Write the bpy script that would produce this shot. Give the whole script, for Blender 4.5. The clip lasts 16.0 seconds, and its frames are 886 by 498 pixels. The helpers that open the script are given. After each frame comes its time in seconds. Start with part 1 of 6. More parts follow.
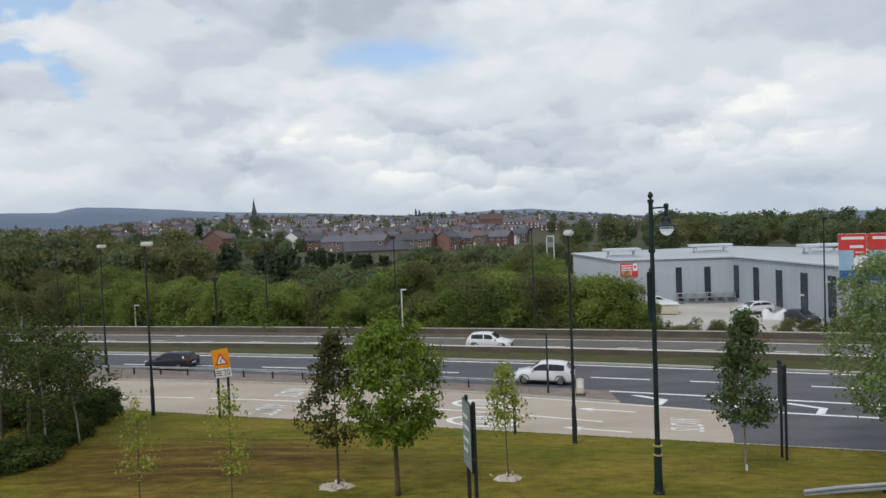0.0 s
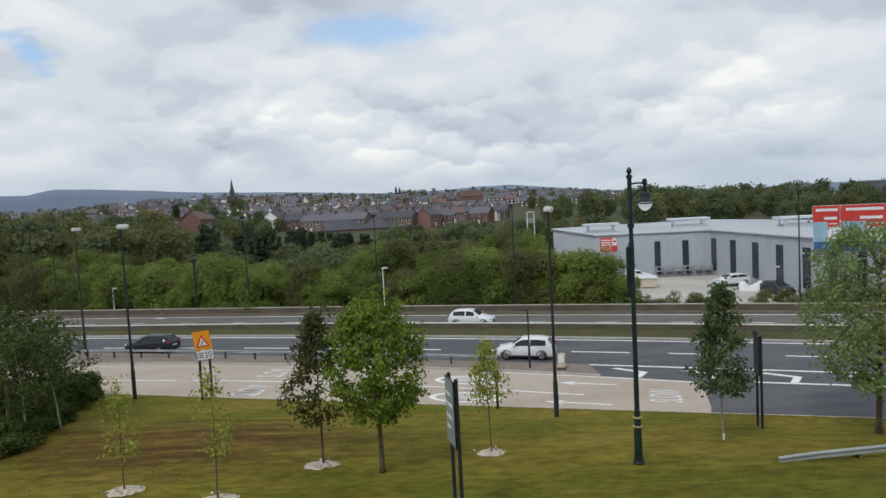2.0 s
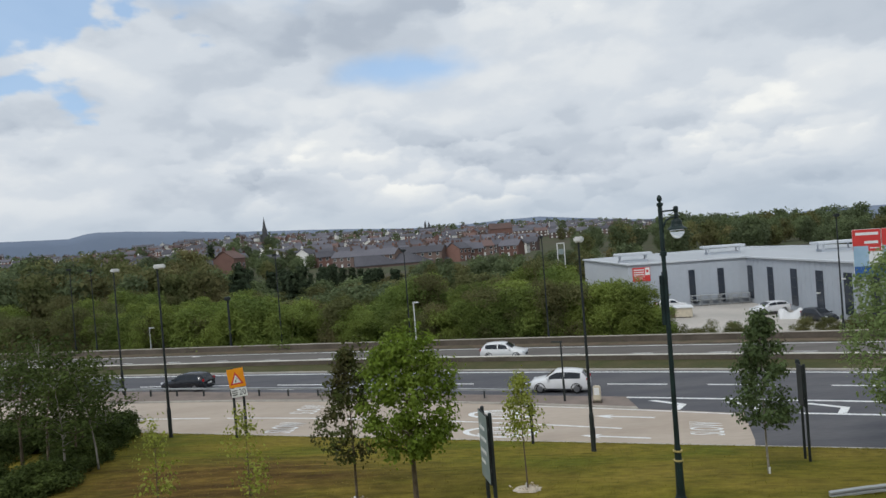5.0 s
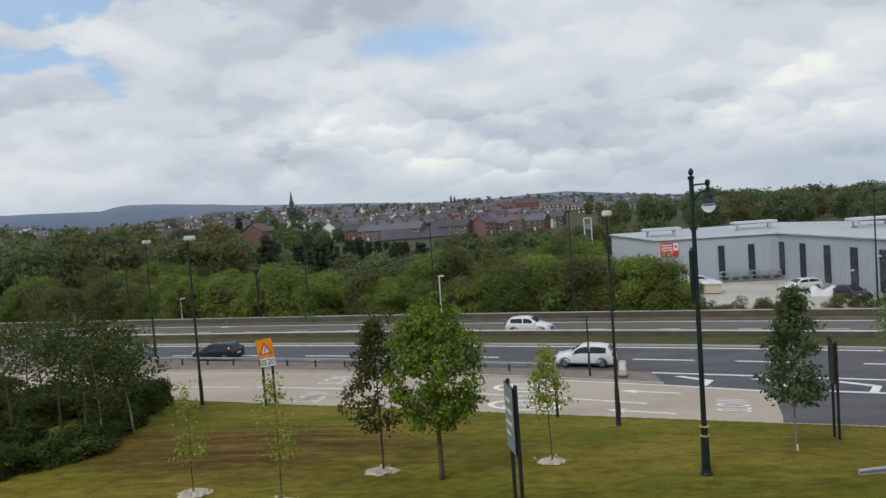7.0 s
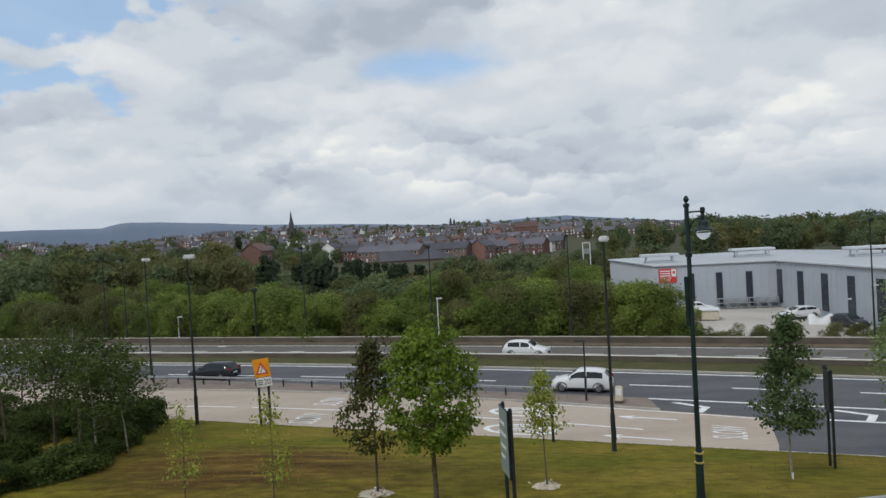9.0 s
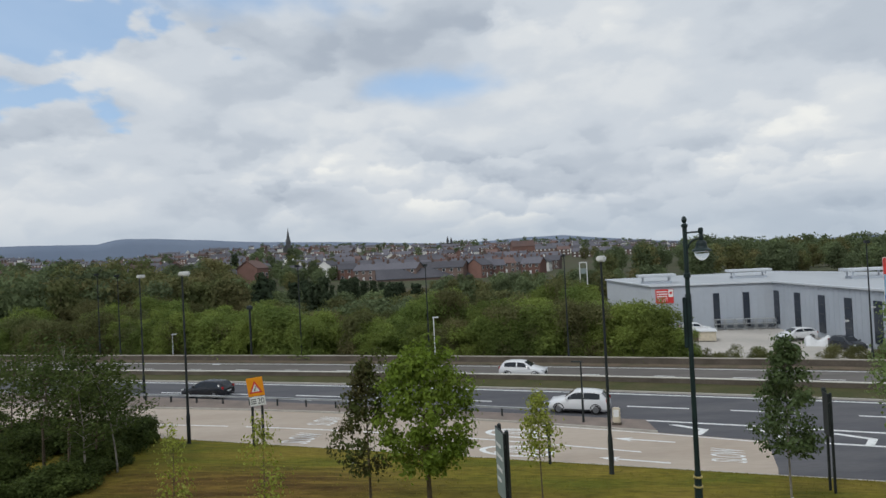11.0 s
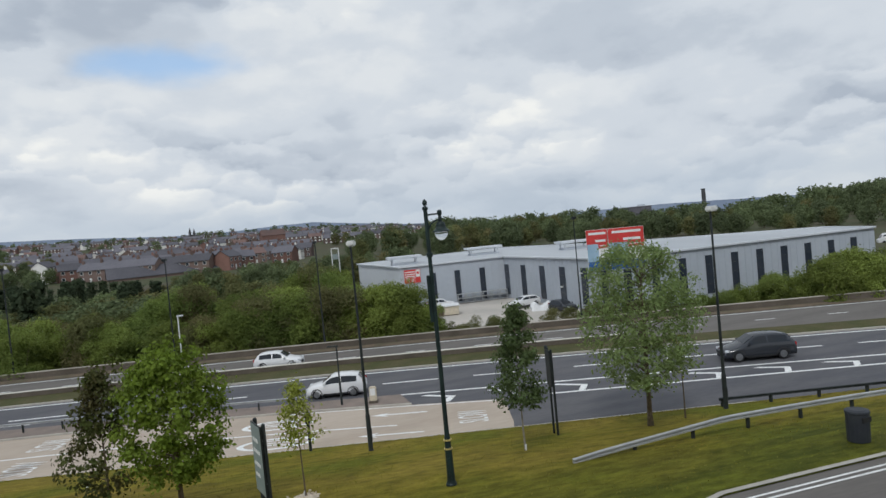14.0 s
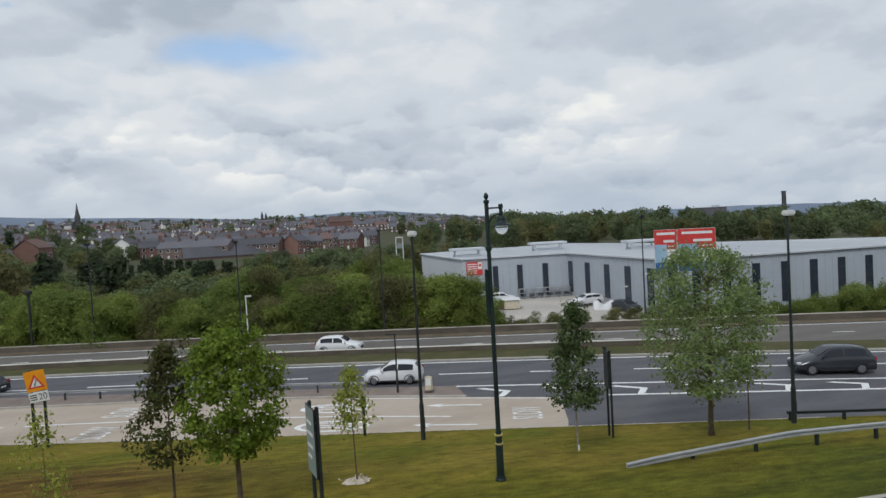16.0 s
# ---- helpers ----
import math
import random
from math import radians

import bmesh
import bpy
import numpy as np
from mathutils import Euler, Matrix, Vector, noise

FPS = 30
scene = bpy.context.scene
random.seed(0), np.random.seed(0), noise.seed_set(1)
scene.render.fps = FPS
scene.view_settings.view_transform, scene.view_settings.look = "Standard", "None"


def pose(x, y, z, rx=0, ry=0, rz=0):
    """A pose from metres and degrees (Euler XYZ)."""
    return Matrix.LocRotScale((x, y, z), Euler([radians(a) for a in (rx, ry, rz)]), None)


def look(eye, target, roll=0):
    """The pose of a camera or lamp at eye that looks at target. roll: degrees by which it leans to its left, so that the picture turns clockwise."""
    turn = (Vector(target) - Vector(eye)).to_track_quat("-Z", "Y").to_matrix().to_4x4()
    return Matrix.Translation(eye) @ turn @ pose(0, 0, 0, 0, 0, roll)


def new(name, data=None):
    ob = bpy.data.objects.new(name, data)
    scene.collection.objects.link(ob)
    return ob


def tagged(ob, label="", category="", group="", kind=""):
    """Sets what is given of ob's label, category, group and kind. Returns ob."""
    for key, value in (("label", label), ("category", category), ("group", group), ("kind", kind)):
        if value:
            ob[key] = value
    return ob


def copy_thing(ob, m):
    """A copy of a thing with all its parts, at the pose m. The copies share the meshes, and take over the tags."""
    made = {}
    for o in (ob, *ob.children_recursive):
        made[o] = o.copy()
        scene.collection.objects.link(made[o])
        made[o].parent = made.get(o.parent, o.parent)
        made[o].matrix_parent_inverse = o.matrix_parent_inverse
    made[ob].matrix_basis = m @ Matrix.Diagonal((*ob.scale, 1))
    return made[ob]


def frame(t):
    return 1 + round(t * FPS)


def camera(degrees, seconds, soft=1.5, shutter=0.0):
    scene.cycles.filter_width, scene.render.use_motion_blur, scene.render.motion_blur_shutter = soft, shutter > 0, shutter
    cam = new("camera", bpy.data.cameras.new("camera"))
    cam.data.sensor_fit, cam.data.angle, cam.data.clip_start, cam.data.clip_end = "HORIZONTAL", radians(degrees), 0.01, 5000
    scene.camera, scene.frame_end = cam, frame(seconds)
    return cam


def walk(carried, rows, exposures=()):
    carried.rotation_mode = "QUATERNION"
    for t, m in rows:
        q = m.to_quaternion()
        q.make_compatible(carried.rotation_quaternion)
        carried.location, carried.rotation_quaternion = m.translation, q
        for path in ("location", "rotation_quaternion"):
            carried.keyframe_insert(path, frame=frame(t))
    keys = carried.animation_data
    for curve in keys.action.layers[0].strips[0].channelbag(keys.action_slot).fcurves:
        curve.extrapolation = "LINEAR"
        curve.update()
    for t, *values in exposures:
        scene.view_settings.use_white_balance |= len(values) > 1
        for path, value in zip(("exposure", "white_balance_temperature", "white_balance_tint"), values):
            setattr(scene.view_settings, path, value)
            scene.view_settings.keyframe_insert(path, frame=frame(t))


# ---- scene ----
cam = camera(68.47, 16.0, soft=1.5)
PATH = [
    (0.0, pose(-0.047, 0.030, 10.997, 88.183, 2.244, -0.223)),
    (0.5, pose(-0.054, 0.064, 10.997, 86.278, 2.089, -2.165)),
    (1.0, pose(-0.049, -0.032, 11.012, 85.755, 1.544, -2.501)),
    (1.5, pose(-0.031, 0.062, 11.006, 85.317, 1.459, -3.059)),
    (2.0, pose(-0.030, 0.050, 11.032, 86.105, 3.063, -1.939)),
    (2.5, pose(-0.010, 0.014, 11.027, 88.521, 3.976, -1.462)),
    (3.0, pose(-0.015, -0.040, 11.021, 88.462, 4.559, -0.913)),
    (3.5, pose(-0.041, 0.051, 11.031, 87.677, 4.177, -0.061)),
    (4.0, pose(-0.054, 0.038, 11.022, 87.679, 4.594, 0.498)),
    (4.2, pose(-0.037, 0.037, 11.023, 87.998, 4.590, 0.434)),
    (6.3, pose(-0.027, 0.036, 10.960, 89.672, 3.977, 1.676)),
    (6.5, pose(-0.035, 0.032, 10.985, 89.317, 4.114, 2.099)),
    (7.0, pose(-0.075, 0.056, 10.959, 87.144, 4.125, 2.909)),
    (7.5, pose(-0.033, 0.079, 10.946, 86.405, 3.824, 2.887)),
    (8.0, pose(-0.041, -0.050, 10.963, 87.207, 3.475, 2.894)),
    (8.5, pose(-0.049, -0.091, 10.961, 88.362, 3.330, 3.160)),
    (9.0, pose(-0.019, -0.162, 10.980, 89.101, 3.248, 2.853)),
    (11.5, pose(-0.030, 0.023, 10.977, 90.820, 2.767, 2.619)),
    (12.0, pose(-0.048, 0.014, 10.969, 89.991, 2.371, 3.645)),
    (12.2, pose(-0.045, -0.035, 11.057, 89.987, 3.404, 4.707)),
    (12.4, pose(-0.069, -0.054, 11.075, 90.539, 2.938, 5.976)),
    (12.5, pose(-0.046, 0.027, 11.002, 94.708, 6.203, 5.862)),
    (12.6, pose(-0.067, 0.216, 11.111, 94.722, 9.331, 3.535)),
    (12.7, pose(-0.009, 0.138, 11.074, 92.757, 8.905, -1.432)),
    (12.8, pose(-0.028, 0.040, 11.042, 91.596, 7.432, -6.599)),
    (12.9, pose(-0.005, -0.034, 10.939, 90.952, 4.146, -15.527)),
    (13.0, pose(0.044, -0.050, 11.000, 90.682, 3.618, -19.212)),
    (13.5, pose(-0.010, -0.093, 10.954, 88.299, 4.685, -21.899)),
    (14.0, pose(0.048, -0.039, 10.947, 88.001, 5.486, -19.090)),
    (14.5, pose(0.199, -0.159, 11.005, 89.093, 2.710, -15.636)),
    (15.0, pose(0.275, -0.098, 10.982, 89.974, 4.191, -16.768)),
    (15.5, pose(0.269, -0.057, 10.979, 88.880, 2.369, -16.190)),
    (16.0, pose(0.239, -0.034, 10.965, 87.741, 3.201, -13.338)),
]
walk(cam, PATH, ((0, 0.0, 6250, 7), (2, 0.0, 6250, 7), (6.5, -0.08, 6250, 7), (12, -0.14, 6230, 7), (14.2, -0.08, 6220, 7), (15, -0.16, 6220, 7), (16, -0.12, 6200, 7)))

# world, sun and light
world = bpy.data.worlds.new("overcast_sky")
scene.world = world
world.use_nodes = True
wn, wl = world.node_tree.nodes, world.node_tree.links
wn.clear()


def wnode(kind, **inputs):
    n = wn.new(kind)
    for k, v in inputs.items():
        n.inputs[int(k[1:]) if k[0] == "i" and k[1:].isdigit() else k].default_value = v
    return n


def wmath(op, a, b=None):
    n = wn.new("ShaderNodeMath")
    n.operation = op
    for i, v in enumerate((a, b)):
        if v is None:
            continue
        if isinstance(v, (int, float)):
            n.inputs[i].default_value = v
        else:
            wl.new(v, n.inputs[i])
    return n.outputs[0]


SUN_ELEV, SUN_AZ = 48.0, 215.0     # degrees; azimuth clockwise from +y
sky = wn.new("ShaderNodeTexSky")
sky.sky_type, sky.sun_disc = "NISHITA", False
sky.sun_elevation, sky.sun_rotation = radians(SUN_ELEV), radians(SUN_AZ)
sky_gain = wn.new("ShaderNodeVectorMath")
sky_gain.operation = "SCALE"
sky_gain.inputs["Scale"].default_value = 0.15
wl.new(sky.outputs[0], sky_gain.inputs[0])

tc = wn.new("ShaderNodeTexCoord")
sep = wn.new("ShaderNodeSeparateXYZ")
wl.new(tc.outputs["Generated"], sep.inputs[0])


def wramp(fac, stops, ease="EASE"):
    r = wn.new("ShaderNodeValToRGB")
    r.color_ramp.interpolation = ease
    while len(r.color_ramp.elements) < len(stops):
        r.color_ramp.elements.new(0.5)
    for e, (p, c) in zip(r.color_ramp.elements, stops):
        e.position, e.color = p, (*c, 1)
    wl.new(fac, r.inputs[0])
    return r.outputs[0]


def wmix(fac, a, b):
    n = wn.new("ShaderNodeMix")
    n.data_type = "RGBA"
    for s, v in ((n.inputs[0], fac), (n.inputs[6], a), (n.inputs[7], b)):
        if isinstance(v, (int, float)):
            s.default_value = v
        elif isinstance(v, tuple):
            s.default_value = (*v, 1)
        else:
            wl.new(v, s)
    return n.outputs[2]


def cloud_noise(scale, detail, rough, shift, flat=2.6, warp=0.12):
    """Cloud density by direction, flattened in height."""
    m = wn.new("ShaderNodeMapping")
    m.inputs["Location"].default_value, m.inputs["Scale"].default_value = shift, (1.0, 1.0, flat)
    wl.new(tc.outputs["Generated"], m.inputs[0])
    n = wn.new("ShaderNodeTexNoise")
    n.inputs["Scale"].default_value, n.inputs["Detail"].default_value, n.inputs["Roughness"].default_value = scale, detail, rough
    n.inputs["Distortion"].default_value = warp
    wl.new(m.outputs[0], n.inputs["Vector"])
    return n.outputs["Fac"]


def relief(scale, detail, rough, shift, lift, flat):
    """Density, and how far it falls off upwards: lit tops and grey undersides."""
    here = cloud_noise(scale, detail, rough, shift, flat)
    above = cloud_noise(scale, detail, rough, (shift[0], shift[1], shift[2] + lift * flat), flat)
    return here, wmath("SUBTRACT", here, above)


big, big_lit = relief(3.0, 6.0, 0.44, (1.3, 0.4, 0.2), 0.05, 1.9)
small, _ = relief(7.0, 6.0, 0.47, (4.1, 2.2, 1.0), 0.03, 2.0)
puffs, puff_lit = relief(11.0, 7.0, 0.5, (2.7, 6.3, 3.1), 0.022, 2.0)


def puffs_of(scale, flat, shift, warp):
    """Rounded cloud heads: how far above its own middle each direction lies, and the distance to it."""
    m = wn.new("ShaderNodeMapping")
    m.inputs["Location"].default_value, m.inputs["Scale"].default_value = shift, (1.0, 1.0, flat)
    wl.new(tc.outputs["Generated"], m.inputs[0])
    bend = wn.new("ShaderNodeTexNoise")
    bend.inputs["Scale"].default_value, bend.inputs["Detail"].default_value, bend.inputs["Roughness"].default_value = scale * 1.1, 6.0, 0.55
    wl.new(m.outputs[0], bend.inputs["Vector"])
    off = wn.new("ShaderNodeVectorMath")
    off.operation = "MULTIPLY_ADD"
    wl.new(bend.outputs["Color"], off.inputs[0])
    off.inputs[1].default_value = (warp / scale,) * 3
    wl.new(m.outputs[0], off.inputs[2])
    v = wn.new("ShaderNodeTexVoronoi")
    v.feature = "SMOOTH_F1"
    v.inputs["Scale"].default_value, v.inputs["Smoothness"].default_value = scale, 0.35
    wl.new(off.outputs[0], v.inputs["Vector"])
    up = wn.new("ShaderNodeVectorMath")
    up.operation = "SUBTRACT"
    wl.new(off.outputs[0], up.inputs[0]), wl.new(v.outputs["Position"], up.inputs[1])
    z = wn.new("ShaderNodeSeparateXYZ")
    wl.new(up.outputs[0], z.inputs[0])
    return wmath("MULTIPLY", z.outputs[2], scale), v.outputs["Distance"]


towards_horizon = wn.new("ShaderNodeMapRange")
towards_horizon.inputs[1].default_value, towards_horizon.inputs[2].default_value = 0.22, 0.10
wl.new(sep.outputs[2], towards_horizon.inputs[0])
low_clouds = towards_horizon.outputs[0]
bank_top, bank_off = puffs_of(2.7, 1.9, (0.7, 0.2, 0.35), 1.3)
head_top, head_off = puffs_of(6.6, 1.8, (3.1, 1.4, 0.8), 1.25)
row_top, row_off = puffs_of(15.0, 1.8, (1.9, 4.4, 0.3), 1.2)
heaped = wn.new("ShaderNodeMapRange")
heaped.interpolation_type = "SMOOTHSTEP"
heaped.inputs[1].default_value, heaped.inputs[2].default_value, heaped.inputs[3].default_value = 0.40, 0.60, 0.15
wl.new(cloud_noise(4.5, 3.0, 0.5, (7.7, 3.3, 2.0), 1.6), heaped.inputs[0])
lit = wmath("ADD", wmath("MULTIPLY", bank_top, 0.30), wmath("MULTIPLY", wmath("MULTIPLY", head_top, 0.30), heaped.outputs[0]))
lit = wmath("ADD", lit, wmath("MULTIPLY", wmath("MULTIPLY", row_top, 0.34), wmath("MULTIPLY", low_clouds, heaped.outputs[0])))
lit = wmath("ADD", lit, wmath("ADD", wmath("MULTIPLY", big_lit, 0.55), wmath("MULTIPLY", puff_lit, 0.28)))
core = wmath("ADD", wmath("MULTIPLY", wmath("SUBTRACT", 0.45, head_off), 0.14), wmath("MULTIPLY", wmath("SUBTRACT", 0.45, bank_off), 0.14))
tone = wmath("ADD", wmath("ADD", lit, 0.53), wmath("ADD", core, wmath("MULTIPLY", wmath("SUBTRACT", big, 0.5), 0.55)))
cloud_tone = wramp(tone, [(0.18, (0.47, 0.51, 0.58)), (0.38, (0.575, 0.61, 0.67)), (0.54, (0.685, 0.71, 0.755)), (0.70, (0.79, 0.795, 0.81)), (0.90, (0.97, 0.94, 0.895))])


def gap(az, el, wide, high):
    """A hole in the cloud towards a direction, with a ragged edge: 0 inside, above 1 outside."""
    d = Vector((math.sin(radians(az)) * math.cos(radians(el)), math.cos(radians(az)) * math.cos(radians(el)), math.sin(radians(el))))
    m = wn.new("ShaderNodeMapping")
    m.vector_type = "TEXTURE"
    m.inputs["Location"].default_value = d
    m.inputs["Rotation"].default_value = (radians(el), 0, radians(-az))
    m.inputs["Scale"].default_value = (math.sin(radians(wide)), 0.5, math.sin(radians(high)))
    wl.new(tc.outputs["Generated"], m.inputs[0])
    ln = wn.new("ShaderNodeVectorMath")
    ln.operation = "LENGTH"
    wl.new(m.outputs[0], ln.inputs[0])
    return wmath("ADD", ln.outputs["Value"], wmath("ADD", wmath("MULTIPLY", wmath("SUBTRACT", big, 0.5), 4.2), wmath("MULTIPLY", wmath("SUBTRACT", small, 0.5), 5.0)))


def wrange(v, a, b):
    n = wn.new("ShaderNodeMapRange")
    n.interpolation_type = "SMOOTHSTEP"
    n.inputs[1].default_value, n.inputs[2].default_value = a, b
    wl.new(v, n.inputs[0])
    return n.outputs[0]


cover = wrange(gap(-42, 18.8, 10.5, 5.3), 0.72, 1.1)
for g in (gap(-20, 22.3, 10.0, 1.3), gap(-1.0, 14.9, 5.0, 0.9), gap(60, 35, 12, 6), gap(-110, 40, 20, 10), gap(150, 45, 20, 12)):
    cover = wmath("MULTIPLY", cover, wrange(g, -0.3, 1.7))
cover = wmath("ADD", wmath("MULTIPLY", cover, 0.84), 0.16)
thin_veil = wmix(0.5, sky_gain.outputs[0], (0.46, 0.66, 0.95))
sky_mix = wmix(cover, thin_veil, cloud_tone)
far_band = wrange(sep.outputs[2], 0.10, 0.02)
sky_mix = wmix(wmath("MULTIPLY", far_band, 0.6), sky_mix, (0.51, 0.57, 0.65))
bg = wn.new("ShaderNodeBackground")
bg.inputs[1].default_value = 1.0
wl.new(sky_mix, bg.inputs[0])
wo = wn.new("ShaderNodeOutputWorld")
wl.new(bg.outputs[0], wo.inputs[0])

sun_data = bpy.data.lights.new("sun", "SUN")
sun_data.energy, sun_data.angle, sun_data.color = 1.35, radians(12), (1.0, 0.97, 0.93)
sun = new("sun", sun_data)
sun_dir = Vector((math.sin(radians(SUN_AZ)) * math.cos(radians(SUN_ELEV)), math.cos(radians(SUN_AZ)) * math.cos(radians(SUN_ELEV)), math.sin(radians(SUN_ELEV))))
sun.matrix_world = look(sun_dir * 100, (0, 0, 0))


# materials
def mat(name, a, b=None, scale=3.0, rough=0.8, bump=0.0, metal=0.0, fine=0.0, per_object=0.0, spec=0.3, stretch=None, leaf=False, detail=5.0, island=0.0):
    """A surface: two tones mixed by a coarse noise, a finer grain of strength `fine`, relief, and a shift of value per object or piece."""
    m = bpy.data.materials.new(name)
    m.use_nodes = True
    nt = m.node_tree
    n, l = nt.nodes, nt.links
    bsdf = n["Principled BSDF"]
    bsdf.inputs["Roughness"].default_value, bsdf.inputs["Metallic"].default_value = rough, metal
    bsdf.inputs["Specular IOR Level"].default_value = spec
    b = b or tuple(min(1, v * 0.8) for v in a)
    geo = n.new("ShaderNodeNewGeometry")
    vec = geo.outputs["Position"]
    if stretch:
        mp = n.new("ShaderNodeMapping")
        mp.inputs["Scale"].default_value = stretch
        l.new(vec, mp.inputs[0])
        vec = mp.outputs[0]
    noise_a = n.new("ShaderNodeTexNoise")
    noise_a.inputs["Scale"].default_value, noise_a.inputs["Detail"].default_value = scale, detail
    l.new(vec, noise_a.inputs["Vector"])
    ramp = n.new("ShaderNodeValToRGB")
    ramp.color_ramp.elements[0].position, ramp.color_ramp.elements[1].position = 0.36, 0.64
    ramp.color_ramp.elements[0].color, ramp.color_ramp.elements[1].color = (*a, 1), (*b, 1)
    l.new(noise_a.outputs["Fac"], ramp.inputs[0])
    col = ramp.outputs[0]
    grain = n.new("ShaderNodeTexNoise")
    grain.inputs["Scale"].default_value, grain.inputs["Detail"].default_value = scale * 11, 3
    l.new(vec, grain.inputs["Vector"])

    def value_shift(source, amount, col):
        mr = n.new("ShaderNodeMapRange")
        mr.inputs[3].default_value, mr.inputs[4].default_value = 1 - amount, 1 + amount
        l.new(source, mr.inputs[0])
        hsv = n.new("ShaderNodeHueSaturation")
        l.new(mr.outputs[0], hsv.inputs["Value"])
        l.new(col, hsv.inputs["Color"])
        return hsv.outputs[0]

    if fine:
        col = value_shift(grain.outputs["Fac"], fine * 2, col)
    if per_object:
        oi = n.new("ShaderNodeObjectInfo")
        col = value_shift(oi.outputs["Random"], per_object, col)
    if island:
        col = value_shift(geo.outputs["Random Per Island"], island, col)
    l.new(col, bsdf.inputs["Base Color"])
    if bump:
        bn = n.new("ShaderNodeBump")
        bn.inputs["Strength"].default_value, bn.inputs["Distance"].default_value = bump, 0.02
        l.new(grain.outputs["Fac"], bn.inputs["Height"])
        l.new(bn.outputs[0], bsdf.inputs["Normal"])
    if leaf:
        bsdf.inputs["Specular IOR Level"].default_value = 0.12
        tr = n.new("ShaderNodeBsdfTranslucent")
        l.new(col, tr.inputs[0])
        mx = n.new("ShaderNodeMixShader")
        mx.inputs[0].default_value = 0.42
        l.new(bsdf.outputs[0], mx.inputs[1]), l.new(tr.outputs[0], mx.inputs[2])
        l.new(mx.outputs[0], n["Material Output"].inputs[0])
    return m


def glass(name, tint=(0.03, 0.04, 0.05)):
    return mat(name, tint, tint, rough=0.08, spec=0.35)


